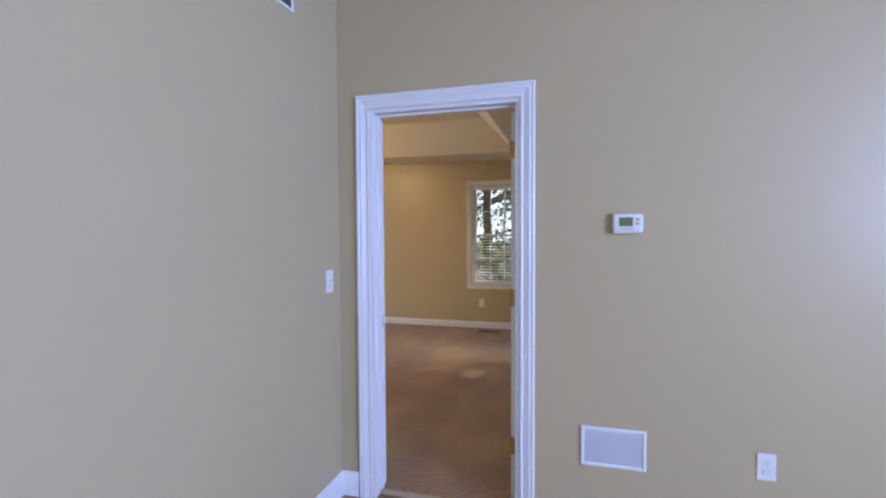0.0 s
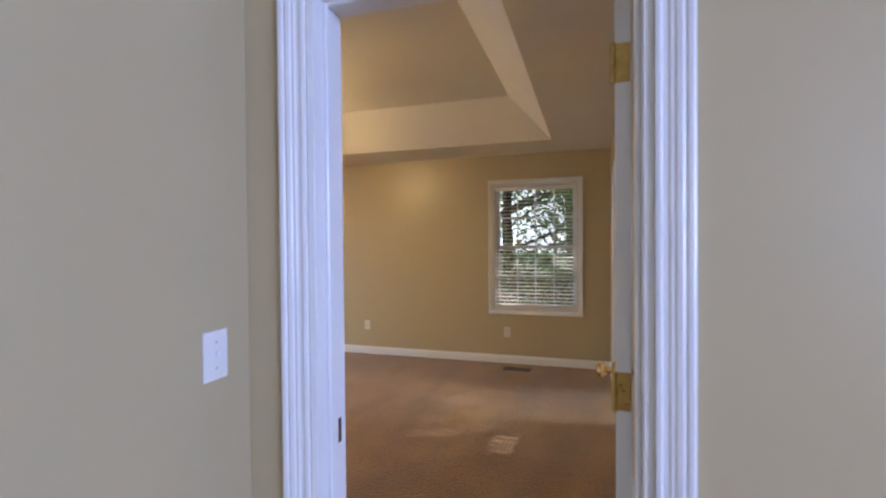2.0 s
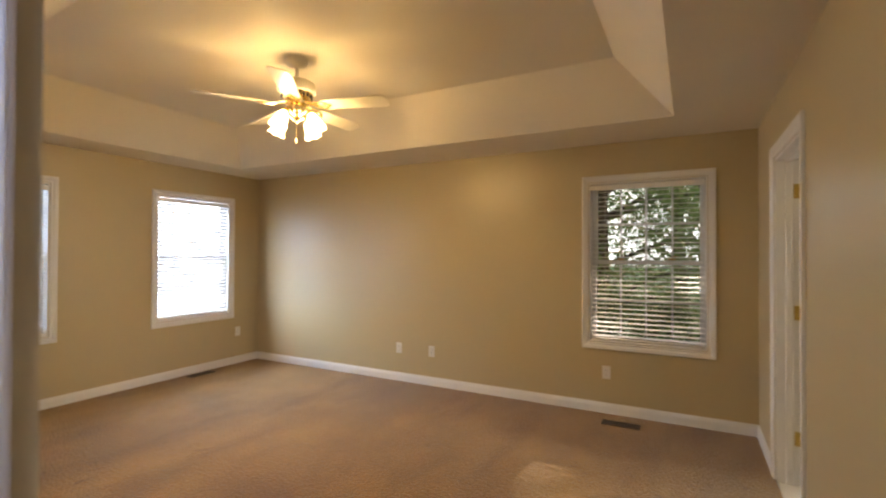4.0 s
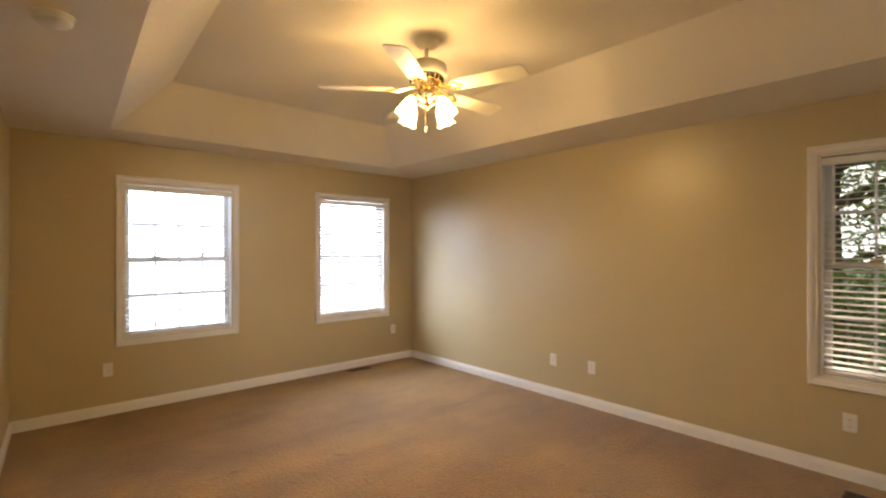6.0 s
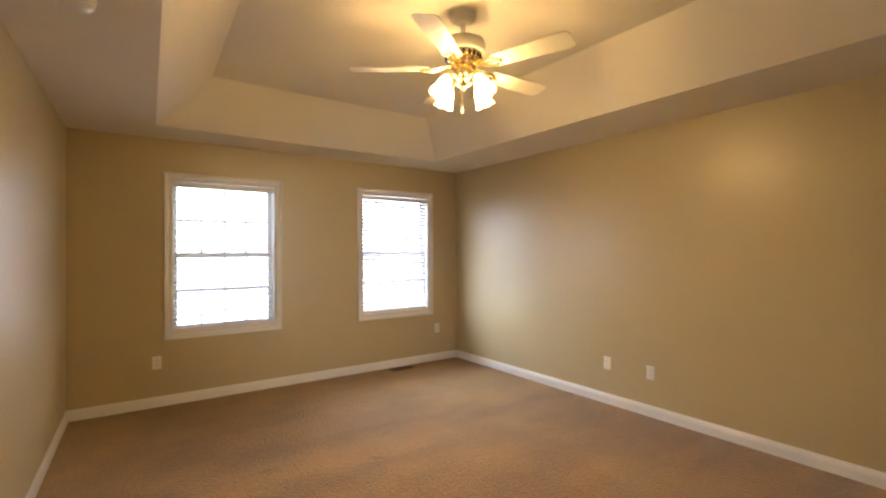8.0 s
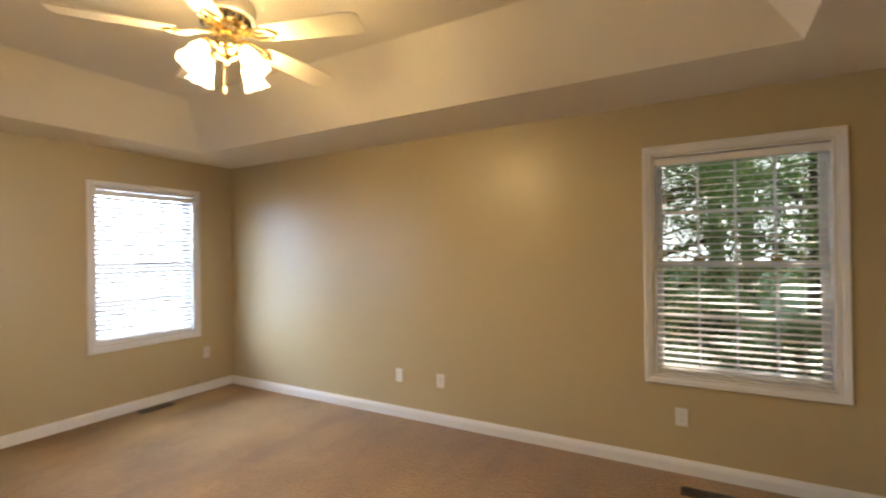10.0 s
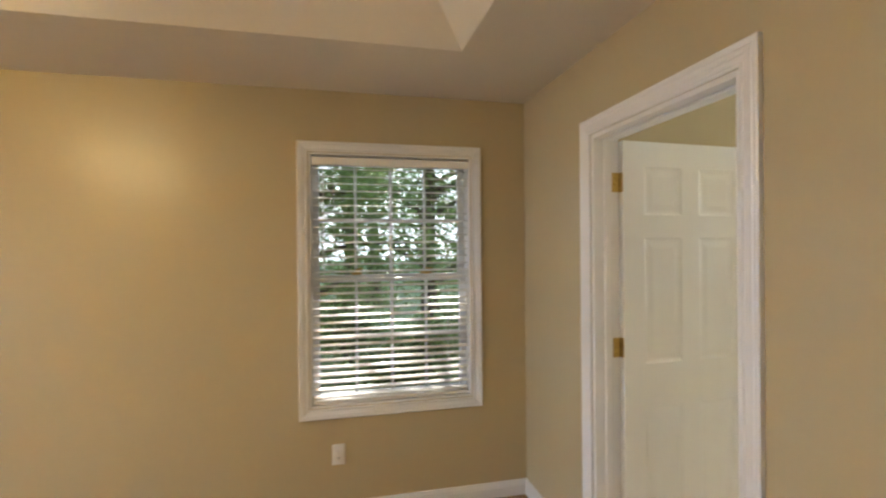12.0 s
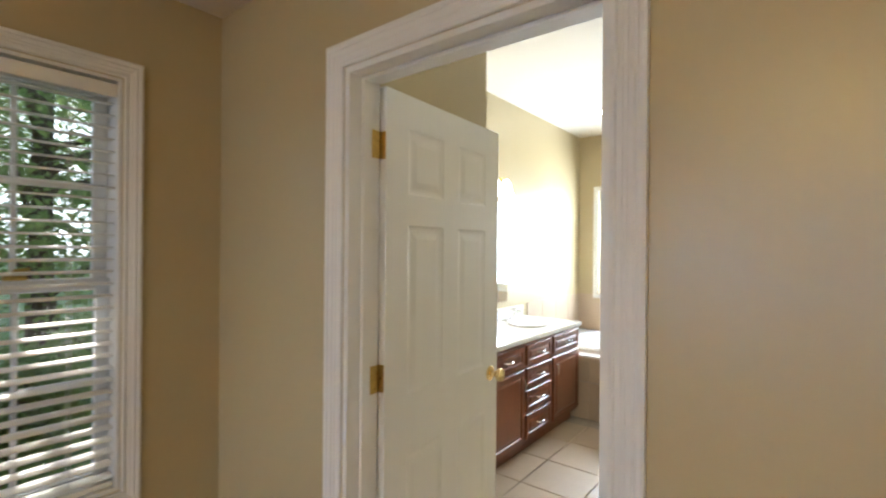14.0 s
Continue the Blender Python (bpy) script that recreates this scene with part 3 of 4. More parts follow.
# ---- ceiling fan ----
def bell(bm, m):
    """A fluted bell of frosted glass, mouth towards -z."""
    outline = [(0.020, 0.0), (0.024, -0.012), (0.036, -0.03), (0.043, -0.055), (0.046, -0.08), (0.052, -0.105), (0.064, -0.128)]
    n, rings = 24, []
    for r, z in outline + [(r - 0.003, z) for r, z in reversed(outline)]:
        flare = max(0.0, (-z - 0.08) / 0.048)
        rings.append([bm.verts.new(m @ Vector(((r + 0.003 * flare * math.cos(6 * a)) * math.cos(a), (r + 0.003 * flare * math.cos(6 * a)) * math.sin(a),
                                               z - 0.004 * flare * math.cos(6 * a)))) for a in (2 * math.pi * i / n for i in range(n))])
    for a, b in zip(rings, rings[1:] + rings[:1]):
        for i in range(n):
            bm.faces.new((a[i], a[(i + 1) % n], b[(i + 1) % n], b[i]))
    return bm


def ceiling_fan():
    fan = thing("ceiling_fan", "white five-blade ceiling fan with brass fittings and lit bell glass shades", "ceiling fan", pose(-2.91, -2.0, 0))
    part("canopy", lathe(bmesh.new(), [(0, TOP_Z), (0.072, TOP_Z), (0.074, TOP_Z - 0.02), (0.062, TOP_Z - 0.045), (0.034, TOP_Z - 0.06), (0, TOP_Z - 0.062)], 28), FANW, fan, smooth=True)
    part("downrod", tube(bmesh.new(), [(0, 0, TOP_Z - 0.05), (0, 0, 2.655)], 0.013, 12), FANW, fan, smooth=True)
    part("motor_housing", lathe(bmesh.new(), [(0, 2.665), (0.03, 2.662), (0.085, 2.652), (0.122, 2.632), (0.130, 2.610), (0.130, 2.575), (0.122, 2.562), (0, 2.562)], 36), FANW, fan, smooth=True)
    cage = part("vent_ring", lathe(bmesh.new(), [(0, 2.560), (0.108, 2.560), (0.100, 2.530), (0.075, 2.512), (0, 2.512)], 32), BRASS, fan, "pierced brass vent ring", True)
    # vent slots are dark inserts coloured as shade, nothing is cut through
    slot = mesh_of(boxed((0.090, -0.006, 2.526), (0.109, 0.006, 2.553), 0.002), "slot", HOLE_SHADE)
    for i in range(20):
        piece("slot", slot, cage).rotation_euler = (0, 0, 2 * math.pi * i / 20)
    part("flywheel", lathe(bmesh.new(), [(0, 2.511), (0.078, 2.511), (0.082, 2.500), (0.078, 2.488), (0, 2.488)], 28), BRASS, fan, smooth=True)
    part("switch_housing", lathe(bmesh.new(), [(0, 2.487), (0.048, 2.487), (0.056, 2.470), (0.058, 2.445), (0.046, 2.425), (0.055, 2.412), (0.050, 2.392), (0.030, 2.375), (0.014, 2.365), (0.010, 2.350), (0, 2.348)], 28), BRASS, fan, "polished brass light fitter", True)
    # one blade with its bracket, then the other four on the same mesh
    bm = bmesh.new()
    outline = [(0.20, 0.050), (0.24, 0.058), (0.42, 0.066), (0.60, 0.072), (0.645, 0.066), (0.660, 0.046)]
    ring = [(x, y) for x, y in outline] + [(x, -y) for x, y in reversed(outline)]
    tops = [bm.verts.new((x, y, 0.006)) for x, y in ring]
    lows = [bm.verts.new((x, y, 0.0)) for x, y in ring]
    bm.faces.new(tops)
    bm.faces.new(lows[::-1])
    for i in range(len(ring)):
        j = (i + 1) % len(ring)
        bm.faces.new((tops[i], lows[i], lows[j], tops[j]))
    blade = mesh_of(bm, "blade", BLADE)
    bm = bmesh.new()
    for s in (-1, 1):
        tube(bm, [(0.070, 0.012 * s, 0.018), (0.120, 0.026 * s, 0.012), (0.165, 0.036 * s, -0.004), (0.215, 0.030 * s, -0.006), (0.245, 0.004 * s, -0.006)], 0.006, 8)
    tube(bm, [(0.070, 0, 0.018), (0.130, 0, 0.010), (0.165, 0, -0.004), (0.255, 0, -0.006)], 0.005, 8)
    for x, y in ((0.215, 0.030), (0.215, -0.030), (0.250, 0.0)):
        lathe(bm, [(0, -0.012), (0.010, -0.011), (0.011, -0.001), (0, -0.001)], 10, Matrix.Translation((x, y, 0)))
    iron = mesh_of(bm, "blade_iron", BRASS, True)
    for i in range(5):
        b = piece("blade", blade, fan, (0, 0, 2.474))
        b.matrix_basis = Matrix.Translation((0, 0, 2.474)) @ Matrix.Rotation(radians(18.5 + 72 * i), 4, "Z") @ Matrix.Rotation(radians(-11), 4, "X")
        k = piece("blade_iron", iron, fan)
        k["label"] = "brass scrolled blade bracket"
        k.matrix_basis = b.matrix_basis.copy()
    # light kit
    for i in range(4):
        turn = Matrix.Rotation(radians(5 + 90 * i), 4, "Z")
        arm = part("light_arm", tube(bmesh.new(), [turn @ Vector(p) for p in ((0.045, 0, 2.405), (0.075, 0, 2.425), (0.105, 0, 2.426), (0.120, 0, 2.405))], 0.007, 8), BRASS, fan, smooth=True)
        place = turn @ Matrix.Translation((0.112, 0, 2.415)) @ Matrix.Rotation(radians(-30), 4, "Y")
        part("socket", lathe(bmesh.new(), [(0, 0.012), (0.018, 0.010), (0.024, -0.006), (0.022, -0.018), (0, -0.018)], 16, place), BRASS, arm, smooth=True)
        part("shade", bell(bmesh.new(), place @ Matrix.Translation((0, 0, -0.012)) @ Matrix.Diagonal((0.94, 0.94, 1.0, 1))), SHADE, fan, "glowing frosted bell glass shade", True)
        lamp("bulb", "POINT", Matrix.Translation(fan.location) @ place @ Matrix.Translation((0, 0, -0.095)), 19.5, (1.0, 0.715, 0.305), 0.030)
    for x, y, low in ((0.028, -0.030, 2.235),):
        c = part("pull_chain", tube(bmesh.new(), [(x, y, 2.40), (x, y, low)], 0.0022, 6), BRASS, fan)
        part("fob", lathe(bmesh.new(), [(0, low + 0.004), (0.005, low), (0.009, low - 0.02), (0.006, low - 0.035), (0, low - 0.037)], 10, Matrix.Translation((x, y, 0))), BLADE, c, smooth=True)
    return fan


ceiling_fan()


# ---- small wall, floor and ceiling fittings ----
def outlet(m, label):
    """A duplex socket: plate on the wall at y = 0, facing -y."""
    o = thing("wall_outlet", label, "outlet", m, "wall outlets")
    part("cover_plate", boxed((-0.036, -0.006, -0.058), (0.036, 0.0, 0.058), 0.003, 2), PLATE, o)
    for z in (-0.020, 0.020):
        r = part("receptacle", boxed((-0.017, -0.0085, z - 0.0145), (0.017, -0.005, z + 0.0145), 0.004, 2), PLATE, o)
        # pin holes drawn as thin bars in the colour of their shade
        for lo, hi in (((-0.0085, z + 0.001), (-0.006, z + 0.009)), ((0.006, z + 0.001), (0.0085, z + 0.008)), ((-0.0025, z - 0.009), (0.0025, z - 0.004))):
            part("slot", boxed((lo[0], -0.0089, lo[1]), (hi[0], -0.008, hi[1])), HOLE_SHADE, r)
    part("screw", lathe(bmesh.new(), [(0, 0.0015), (0.003, 0.001), (0.0035, 0), (0, 0)], 10, Matrix.Translation((0, -0.006, 0)) @ Matrix.Rotation(radians(90), 4, "X")), STEEL, o)
    return o


first = outlet(pose(-1.140, 0, 0.381), "white duplex outlet below the north window")
for x, y, z, rz, lab in ((-3.362, 0, 0.385, 0, "white outlet plate on the north wall"), (-2.942, 0, 0.385, 0, "white outlet plate on the north wall"),
                         (WEST, -0.313, 0.428, 90, "white outlet plate near the room corner"), (WEST, -3.366, 0.415, 90, "white outlet plate beside the west window"),
                         (0.930, HALL_Y, 0.415, 0, "white duplex outlet on the hall wall")):
    tagged(copy_thing(first, pose(x, y, z, 0, 0, rz)), lab)
s_out = copy_thing(first, pose(-3.05, SW_Y + (JOIN_Y - SW_Y) * (-3.05 - WEST) / (JOIN_X - WEST) - 0.0005, 0.32, 0, 0, 177.91))
tagged(s_out, "white outlet plate on the south wall")

sw = thing("light_switch", "white rocker light switch on the hall wall", "light switch", pose(HALL_X, -4.492, 1.172, 0, 0, 90))
part("cover_plate", boxed((-0.036, -0.006, -0.058), (0.036, 0.0, 0.058), 0.003, 2), PLATE, sw)
part("toggle", boxed((-0.005, -0.016, -0.004), (0.005, -0.005, 0.012), 0.002), PLATE, sw)
for z in (-0.03, 0.03):
    part("screw", lathe(bmesh.new(), [(0, 0.0015), (0.003, 0.001), (0.0035, 0), (0, 0)], 10, Matrix.Translation((0, -0.006, z)) @ Matrix.Rotation(radians(90), 4, "X")), STEEL, sw)

th = thing("thermostat", "white digital thermostat with grey screen on the hall wall", "thermostat", pose(0.368, HALL_Y, 1.455))
part("body", boxed((-0.066, -0.032, -0.045), (0.066, -0.002, 0.045), 0.019, 5), PLATE, th, smooth=True)
part("back_plate", boxed((-0.058, -0.004, -0.038), (0.058, 0.0, 0.038), 0.002), PLATE, th)
part("screen", boxed((-0.038, -0.0335, -0.012), (0.020, -0.031, 0.027), 0.001), SCREEN, th, "grey green display")
for z in (0.018, 0.0):
    part("button", boxed((0.032, -0.0345, z - 0.006), (0.050, -0.031, z + 0.006), 0.003, 2), STEEL, th)
part("label_strip", boxed((-0.036, -0.0328, -0.026), (0.018, -0.0315, -0.021)), STEEL, th)


def grille(name, w, h, m, label, dark, slats, mat=TRIM, louvre=None):
    """A louvred wall grille facing -y, centred on the origin."""
    g = thing(name, label, "vent", m)
    part("backing", boxed((-w / 2 + 0.012, -0.003, -h / 2 + 0.012), (w / 2 - 0.012, 0.0, h / 2 - 0.012)), dark, g)
    b = 0.016
    for lo, hi in (((-w / 2, -h / 2), (-w / 2 + b, h / 2)), ((w / 2 - b, -h / 2), (w / 2, h / 2)), ((-w / 2 + b, -h / 2), (w / 2 - b, -h / 2 + b)), ((-w / 2 + b, h / 2 - b), (w / 2 - b, h / 2))):
        part("frame", boxed((lo[0], -0.010, lo[1]), (hi[0], 0.0, hi[1]), 0.003), mat, g)
    bm = boxed((-w / 2 + b, -0.0008, -0.0045), (w / 2 - b, 0.0008, 0.0045))
    bmesh.ops.rotate(bm, verts=bm.verts, cent=(0, 0, 0), matrix=Matrix.Rotation(radians(38), 3, "X"))
    data = mesh_of(bm, "louvre", louvre or mat)
    for i in range(slats):
        piece("louvre", data, g, (0, -0.006, -h / 2 + b + (h - 2 * b) * (i + 0.5) / slats))
    return g


grille("return_vent", 0.285, 0.185, pose(0.315, HALL_Y, 0.421), "white framed return air grille low on the hall wall", TRIM, 22)
# backing and louvres darkened in colour for the shaded interior
grille("return_vent", 0.60, 0.36, pose(HALL_X, -5.079, 2.570, 0, 0, 90), "white framed vent with dark louvres high on the hall wall", VENT_IN, 24, TRIM, VENT_IN)


def register(m, label):
    """A floor register: long side along x, lying on the carpet."""
    r = thing("floor_register", label, "floor vent", m, "floor registers")
    L, W = 0.30, 0.115
    # dark sheet in place of the shaded duct below
    part("backing", boxed((-L / 2 + 0.01, -W / 2 + 0.01, 0.0005), (L / 2 - 0.01, W / 2 - 0.01, 0.002)), HOLE_SHADE, r)
    for lo, hi in (((-L / 2, -W / 2), (L / 2, -W / 2 + 0.016)), ((-L / 2, W / 2 - 0.016), (L / 2, W / 2)), ((-L / 2, -W / 2 + 0.016), (-L / 2 + 0.016, W / 2 - 0.016)),
                   ((L / 2 - 0.016, -W / 2 + 0.016), (L / 2, W / 2 - 0.016)), ((-0.004, -W / 2 + 0.016), (0.004, W / 2 - 0.016))):
        part("frame", boxed((*lo, 0.0), (*hi, 0.007), 0.002), BRONZE, r)
    data = mesh_of(boxed((-0.0022, -W / 2 + 0.016, 0.002), (0.0022, W / 2 - 0.016, 0.0058)), "bar", BRONZE)
    for i in range(24):
        x = -L / 2 + 0.022 + (L - 0.044) * i / 23
        piece("bar", data, r, (x, 0, 0))
    return r


register(pose(-0.99, -0.250, 0.018), "brown metal floor register in the carpet under the window")
register(pose(WEST + 0.115, -0.90, 0.018, 0, 0, 90), "brown metal floor register in the carpet by the corner")

sm = thing("smoke_detector", "round white smoke detector on the ceiling", "smoke detector", pose(-3.15, -3.795, H))
part("base", lathe(bmesh.new(), [(0, 0), (0.072, 0), (0.072, -0.010), (0, -0.010)], 28), PLATE, sm, smooth=True)
part("cover", lathe(bmesh.new(), [(0, -0.010), (0.066, -0.010), (0.064, -0.030), (0.052, -0.040), (0, -0.042)], 28), PLATE, sm, smooth=True)

# ---- bathroom ----
VX0, VX1, VF, VTOP = STUB_X, 3.09, -0.285, 0.87


def cabinet_front(parent, name, x0, x1, z0, z1, handle):
    """A raised-panel front on the cabinet face, with a bowed pull."""
    bm = bmesh.new()
    y = VF
    levels = [(0, 0), (0, -0.016), (0.004, -0.020), (0.034, -0.020), (0.040, -0.013), (0.048, -0.013), (0.064, -0.019)]
    k = min(1.0, (z1 - z0) / 0.16)
    rings = [[bm.verts.new((a, y + d, c)) for a, c in ((x0 + u * k, z0 + u * k), (x1 - u * k, z0 + u * k), (x1 - u * k, z1 - u * k), (x0 + u * k, z1 - u * k))] for u, d in levels]
    for a, b in zip(rings, rings[1:]):
        for q in range(4):
            bm.faces.new((a[q], a[(q + 1) % 4], b[(q + 1) % 4], b[q]))
    bm.faces.new(rings[-1])
    bm.faces.new(rings[0][::-1])
    f = part(name, bm, WOOD, parent)
    if handle == "bar":
        c, z = (x0 + x1) / 2, (z0 + z1) / 2
        pts = [(c - 0.045, y - 0.018, z), (c - 0.04, y - 0.040, z), (c, y - 0.048, z), (c + 0.04, y - 0.040, z), (c + 0.045, y - 0.018, z)]
    else:
        c = x1 - 0.03 if handle == "right" else x0 + 0.03
        z = z1 - 0.10
        pts = [(c, y - 0.018, z - 0.045), (c, y - 0.040, z - 0.04), (c, y - 0.048, z), (c, y - 0.040, z + 0.04), (c, y - 0.018, z + 0.045)]
    part("handle", tube(bmesh.new(), pts, 0.005, 8), CHROME, f, "chrome pull", True)


def vanity_unit(x0, x1, fronts, label):
    v = thing("vanity_cabinet", label, "cabinet", group="vanity cabinets")
    part("body", boxed((x0 + 0.001, VF, 0.10), (x1 - 0.001, BATH_N - 0.003, VTOP - 0.036), 0.002), WOOD, v)
    part("toe_kick", boxed((x0 + 0.001, VF + 0.06, -0.008), (x1 - 0.001, BATH_N - 0.003, 0.10)), WOOD, v)
    for nm, z0, z1, hd in fronts:
        cabinet_front(v, nm, x0 + 0.022, x1 - 0.022, z0, z1, hd)


vanity_unit(VX0 + 0.004, 1.55, [("drawer", 0.665, 0.810, "bar"), ("door", 0.125, 0.640, "left")], "cherry-stained vanity cabinet with a drawer and door")
vanity_unit(1.55, 2.07, [("drawer", 0.665, 0.810, "bar"), ("door", 0.125, 0.640, "right")], "cherry-stained vanity cabinet with a drawer over a door")
vanity_unit(2.07, 2.52, [("drawer", 0.665, 0.810, "bar"), ("drawer", 0.500, 0.640, "bar"), ("drawer", 0.325, 0.475, "bar"), ("drawer", 0.125, 0.300, "bar")], "cherry-stained vanity cabinet with four drawers")
vanity_unit(2.52, 3.07, [("drawer", 0.665, 0.810, "bar"), ("door", 0.125, 0.640, "left")], "cherry-stained sink cabinet with a panelled door")


def countertop():
    c = thing("countertop", "glossy white cultured marble vanity top with two basins", "countertop")
    bm = boxed((VX0 + 0.003, VF - 0.03, VTOP - 0.035), (VX1, BATH_N - 0.003, VTOP), 0.008, 2)
    part("slab", bm, COUNTER, c)
    part("backsplash", boxed((VX0 + 0.003, BATH_N - 0.022, VTOP + 0.0005), (VX1, BATH_N - 0.003, VTOP + 0.10), 0.004), COUNTER, c)
    for x in (1.50, 2.66):
        ring = lathe(bmesh.new(), [(0.235, 0.002), (0.232, 0.012), (0.222, 0.016), (0.210, 0.012), (0.19, 0.004), (0.12, 0.002), (0, 0.0015)], 32,
                     Matrix.Translation((x, -0.03, VTOP)) @ Matrix.Diagonal((1, 0.78, 1, 1)))
        part("basin", ring, TUB, c, "glossy white oval basin", True)
    return c


countertop()


def faucet(x):
    f = thing("faucet", "chrome two-handle basin faucet on the vanity top", "faucet", pose(x, 0.175, VTOP + 0.0005), "vanity faucets")
    part("base", boxed((-0.085, -0.025, 0), (0.085, 0.025, 0.018), 0.008, 3), CHROME, f, smooth=True)
    part("spout", tube(bmesh.new(), [(0, 0, 0.012), (0, 0, 0.07), (0, -0.02, 0.105), (0, -0.07, 0.115), (0, -0.115, 0.095)], [0.015, 0.013, 0.012, 0.011, 0.011], 12), CHROME, f, smooth=True)
    for s in (-1, 1):
        part("handle", tube(bmesh.new(), [(0.065 * s, 0, 0.014), (0.065 * s, 0, 0.045), (0.085 * s, -0.005, 0.058), (0.120 * s, -0.01, 0.062)], [0.013, 0.011, 0.008, 0.006], 10), CHROME, f, smooth=True)


faucet(1.50)
faucet(2.66)
mi = thing("wall_mirror", "frameless rectangular mirror above the vanity", "mirror")
part("mirror_glass", boxed((1.02, BATH_N - 0.010, 1.03), (2.80, BATH_N - 0.004, 1.93), 0.002), MIRROR, mi)
for x in (1.3, 2.5):
    part("clip", boxed((x - 0.012, BATH_N - 0.015, 1.022), (x + 0.012, BATH_N - 0.002, 1.045), 0.002), CHROME, mi)

for x, lab in ((1.45, "brass bath light bar with lit glass shades"), (2.42, "brass bath light bar with lit glass shades beside the tub")):
    v = thing("vanity_light", lab, "wall lamp", pose(x, BATH_N, 2.12), "vanity lights")
    part("back_bar", boxed((-0.26, -0.024, -0.03), (0.26, -0.001, 0.03), 0.010, 3), BRASS, v, smooth=True)
    for q in (-0.19, 0.0, 0.19):
        a = part("arm", tube(bmesh.new(), [(q, -0.02, 0), (q, -0.07, 0.012), (q, -0.10, -0.004)], 0.008, 8), BRASS, v, smooth=True)
        part("shade", bell(bmesh.new(), Matrix.Translation((q, -0.10, -0.008))), SHADE_B, v, "glowing frosted glass shade", True)

tub = thing("bathtub", "white drop-in tub in a beige tiled deck", "bathtub")
TX0, TY0, TZ = 3.115, -1.75, 0.56
part("deck_front", boxed((TX0 + 0.012, TY0, -0.008), (TX0 + 0.06, BATH_N - 0.003, TZ - 0.03)), GROUT, tub)
part("deck_side", boxed((TX0 + 0.06, TY0, -0.008), (BATH_E - 0.003, TY0 + 0.05, TZ - 0.03)), GROUT, tub)
bm = bmesh.new()
cx, cy = (TX0 + BATH_E) / 2, (TY0 + BATH_N) / 2
shell = [(1.0, 0.0, 1), (1.0, 0.012, 1), (0.80, 0.012, 0), (0.80, 0.040, 0), (0.77, 0.055, 0), (0.70, 0.045, 0), (0.62, -0.15, 0), (0.52, -0.36, 0), (0.0, -0.38, 0)]
hx, hy, n, rings = (BATH_E - TX0) / 2 - 0.004, (BATH_N - TY0) / 2 - 0.004, 48, []
for s, z, square in shell:
    ring = []
    for i in range(n):
        a = 2 * math.pi * i / n
        c, sn = math.cos(a), math.sin(a)
        p = 1 / max(abs(c), abs(sn)) if square else 1 / (abs(c) ** 4 + abs(sn) ** 4) ** 0.25
        ring.append(bm.verts.new((cx + hx * s * c * p, cy + hy * s * sn * p, TZ - 0.012 + z)))
    rings.append(ring)
for a, b in zip(rings, rings[1:]):
    for i in range(n):
        bm.faces.new((a[i], a[(i + 1) % n], b[(i + 1) % n], b[i]))
bmesh.ops.remove_doubles(bm, verts=bm.verts, dist=0.0005)
part("basin", bm, TUB, tub, "glossy white acrylic basin and rim", True)
part("deck_edge", boxed((TX0 - 0.008, TY0 - 0.008, TZ - 0.05), (TX0 + 0.03, BATH_N - 0.003, TZ - 0.014), 0.008, 2), TILE, tub, "rounded tile deck edge")

rl = thing("recessed_light", "small lit recessed ceiling light above the tub", "ceiling light", pose(3.60, -0.27, BATH_H))
part("trim_ring", lathe(bmesh.new(), [(0.062, 0), (0.085, 0), (0.085, -0.004), (0.064, -0.008), (0.062, 0)], 28), TRIM, rl, smooth=True)
part("lens", lathe(bmesh.new(), [(0, -0.003), (0.062, -0.003), (0.062, -0.001), (0, -0.001)], 28), LEDISC, rl)

# ---- garden seen through the north window ----
structure("backdrop", boxed((-140, 80, -0.5), (140, 80.5, 42)), HAZE, "bright hazy sky beyond the garden trees", "backdrop")
ground = structure("ground", boxed((-400, -400, -0.75), (400, 400, -0.55)), GRASS, "green lawn round the house reaching the horizon", "ground")


SUN_GAPS = ((-1.40, -1.72, 0.26), (-1.17, -1.64, 0.32), (-0.72, -1.80, 0.26))   # where sun breaks through the crowns


def leaf_cloud(centres, count, size, rng, base):
    """Many small folded leaves scattered round clump centres, as one mesh, with a few sun gaps."""
    verts, faces = [], []
    for _ in range(count):
        c, r = centres[rng.randrange(len(centres))]
        p = Vector((rng.gauss(0, 1), rng.gauss(0, 1), rng.gauss(0, 0.8))) * r * 0.5 + c
        if any(((p + base) - Vector((gx, gy, 0.02))).cross(sun_from).length < gr for gx, gy, gr in SUN_GAPS):
            continue
        m = Euler((rng.uniform(-1.1, 1.1), rng.uniform(-1.1, 1.1), rng.uniform(0, 6.3))).to_matrix()
        s = size * rng.uniform(0.6, 1.3)
        i = len(verts)
        verts += [p + m @ Vector(q) * s for q in ((-0.5, 0, 0), (0, -0.3, 0.06), (0.6, 0, 0), (0, 0.3, 0.06))]
        faces += [(i, i + 1, i + 2), (i, i + 2, i + 3)]
    data = bpy.data.meshes.new("crown")
    data.from_pydata([tuple(v) for v in verts], [], faces)
    data.materials.append(LEAF)
    return data


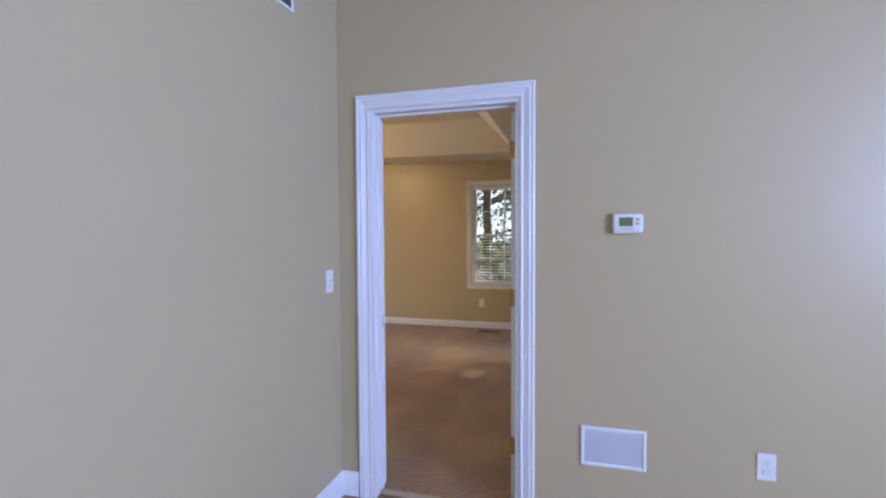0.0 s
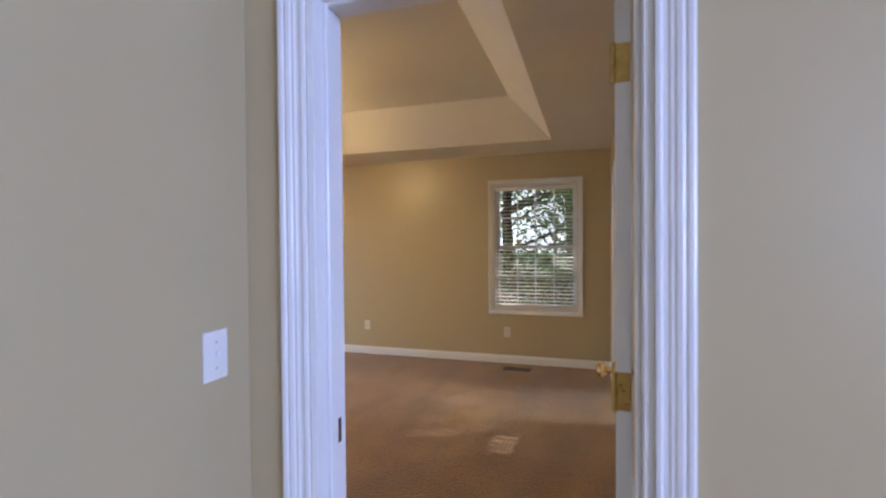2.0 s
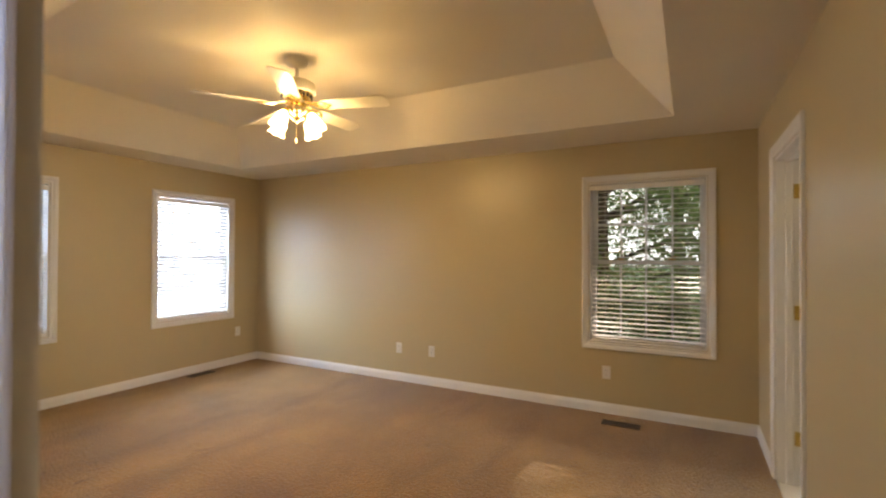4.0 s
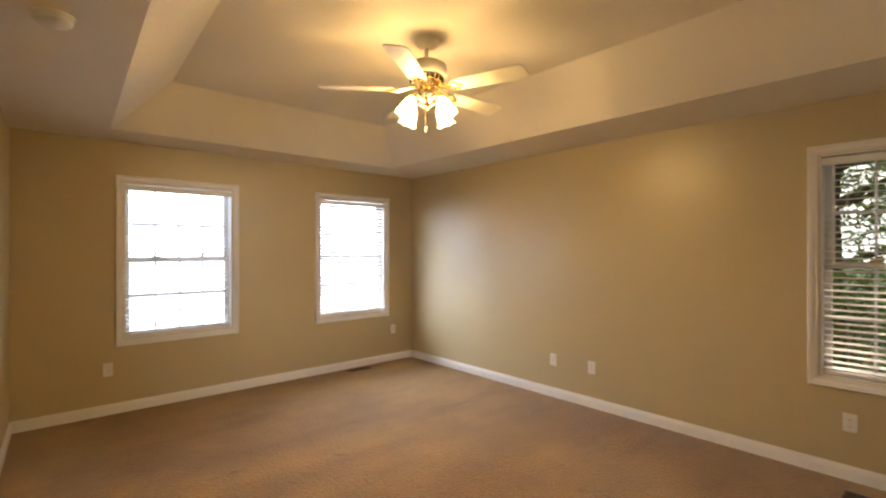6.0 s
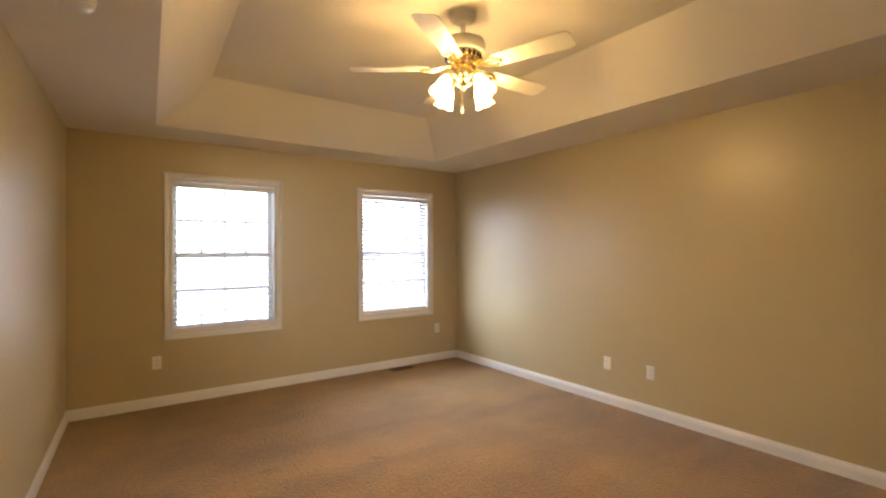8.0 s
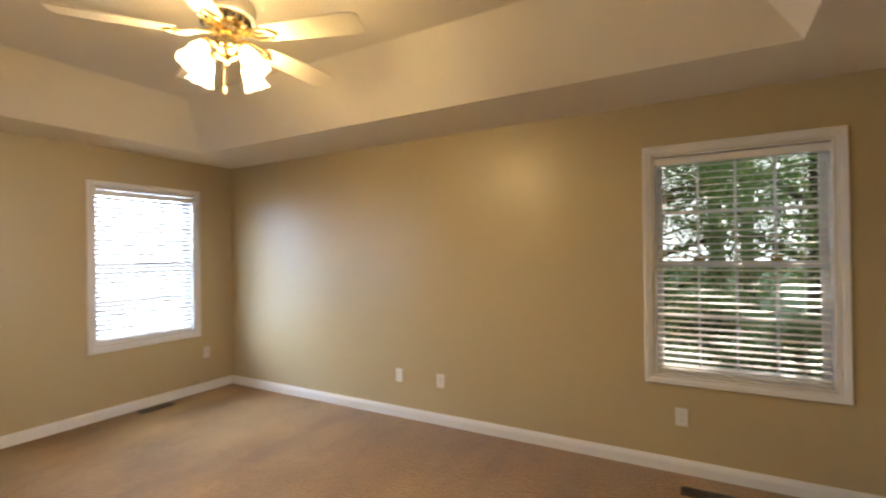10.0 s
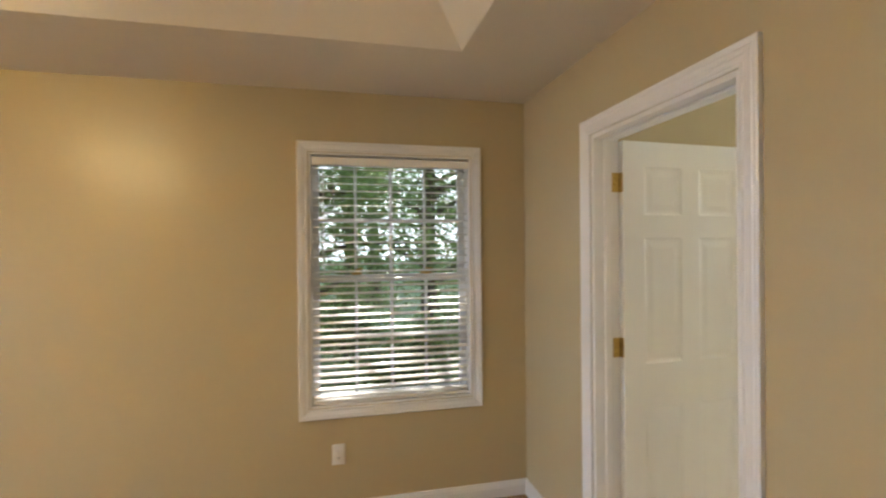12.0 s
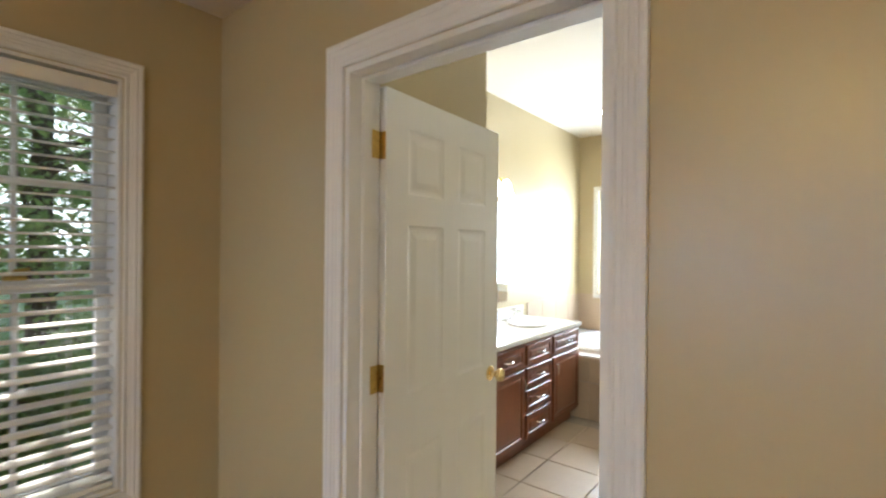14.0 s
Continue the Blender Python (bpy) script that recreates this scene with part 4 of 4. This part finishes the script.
def tree(x, y, height, seed, label, low=0.28, count=20000, size=0.088, spread=0.30):
    rng = random.Random(seed)
    t = thing("tree", label, "tree", pose(x, y, -0.56), "garden trees")
    bm = bmesh.new()
    lean = Vector((rng.uniform(-0.06, 0.06), rng.uniform(-0.06, 0.06), 0))
    trunk = [Vector((0, 0, 0)) + lean * k * height / 6 + Vector((rng.uniform(-0.04, 0.04), rng.uniform(-0.04, 0.04), height * k / 7)) for k in range(7)]
    r0 = height * 0.017
    tube(bm, trunk, [r0 * (1.35 if k == 0 else 1 - k * 0.13) for k in range(7)], 9)
    centres = []
    for k in range(26):
        f = rng.uniform(low, 0.95)
        root = trunk[min(5, int(f * 6))].lerp(trunk[min(6, int(f * 6) + 1)], f * 6 % 1)
        a, reach = rng.uniform(0, 6.3), height * spread * rng.uniform(0.5, 1.1) * (1.15 - f * 0.6)
        tip = root + Vector((math.cos(a) * reach, math.sin(a) * reach, reach * rng.uniform(0.0, 0.6)))
        mid = root.lerp(tip, 0.5) + Vector((0, 0, reach * 0.08))
        tube(bm, [root, mid, tip], [r0 * 0.32, r0 * 0.2, r0 * 0.06], 5)
        for q in (0.55, 0.8, 1.0):
            centres.append((root.lerp(tip, q) + Vector((rng.uniform(-0.2, 0.2), rng.uniform(-0.2, 0.2), rng.uniform(-0.2, 0.2))), height * 0.075))
    part("trunk", bm, BARK, t, "rough brown bark", True)
    piece("crown", leaf_cloud(centres, count, size, rng, Vector((x, y, -0.56))), t)["label"] = "loose green leaves"


for i, (x, y, h, low) in enumerate(((-2.0, 5.4, 9.0, 0.10), (0.7, 6.4, 10.5, 0.10), (-3.6, 7.2, 10.0, 0.12), (2.6, 9.2, 11.5, 0.12), (-5.6, 9.6, 11.0, 0.12), (-0.7, 10.6, 12.5, 0.16), (0.2, 15.0, 14.0, 0.2))):
    tree(x, y, h, 11 + i, "broadleaf garden tree with loose sunlit foliage beyond the window", low)


def shrub(x, y, r, seed):
    rng = random.Random(seed)
    s = thing("shrub", "low leafy green shrub on the lawn", "shrub", pose(x, y, -0.56), "garden shrubs")
    bm = bmesh.new()
    centres = []
    for k in range(9):
        a = rng.uniform(0, 6.3)
        tip = Vector((math.cos(a) * r * rng.uniform(0.2, 0.8), math.sin(a) * r * rng.uniform(0.2, 0.8), r * rng.uniform(0.7, 1.5)))
        tube(bm, [(0, 0, 0), tuple(tip * 0.5 + Vector((0, 0, 0.1))), tuple(tip)], [0.025, 0.016, 0.006], 5)
        centres += [(tip, r * 0.45), (tip * 0.65, r * 0.45)]
    part("stems", bm, BARK, s)
    piece("foliage", leaf_cloud(centres, 2600, 0.11, rng, Vector((x, y, -0.56))), s)


for i, (x, y, r) in enumerate(((-0.2, 3.4, 0.7), (-2.0, 4.0, 0.8), (1.3, 4.8, 0.9), (-3.8, 5.2, 0.9), (-0.9, 6.0, 0.8))):
    shrub(x, y, r, 40 + i)

# ---- tiles, the smallest pieces last ----
T, G = 0.40, 0.008
fb = bpy.data.objects["floor_bath"]
tile = mesh_of(boxed((-T / 2 + G / 2, -T / 2 + G / 2, 0), (T / 2 - G / 2, T / 2 - G / 2, 0.012), 0.003), "tile", TILE)
for i in range(8):
    for j in range(8):
        x, y = BW + 0.02 + T / 2 + i * T, -0.44 + T / 2 - j * T
        if x < TX0 - 0.1 and y - T / 2 > BATH_S:
            piece("tile", tile, fb, (x, y, -0.012 + random.uniform(-0.0006, 0.0006)))
big = mesh_of(boxed((0, -0.165 + G / 4, -0.165 + G / 4), (0.012, 0.165 - G / 4, 0.165 - G / 4), 0.002), "tile", TILE)
for j in range(6):
    for k in range(2):
        z = 0.165 + k * 0.33
        if z < 0.4:
            piece("tile", big, tub, (TX0, BATH_N - 0.17 - j * 0.33, z - 0.005))
low_t = mesh_of(boxed((0, -0.165 + G / 4, 0.002), (0.012, 0.165 - G / 4, 0.182), 0.002), "tile", TILE)
for j in range(6):
    piece("tile", low_t, tub, (TX0, BATH_N - 0.17 - j * 0.33, 0.328))
splash = thing("tile_splashback", "beige ceramic tile band above the tub", "tile band", kind="structure")
st_e = mesh_of(boxed((-0.010, -0.163, 0.001), (-0.001, 0.163, 0.42), 0.002), "tile", TILE)
st_n = mesh_of(boxed((-0.163, -0.010, 0.001), (0.163, -0.001, 0.42), 0.002), "tile", TILE)
for j in range(6):
    piece("tile", st_e, splash, (BATH_E, BATH_N - 0.175 - j * 0.33, TZ + 0.002))
for j in range(4):
    piece("tile", st_n, splash, (BATH_E - 0.175 - j * 0.33, BATH_N, TZ + 0.002))
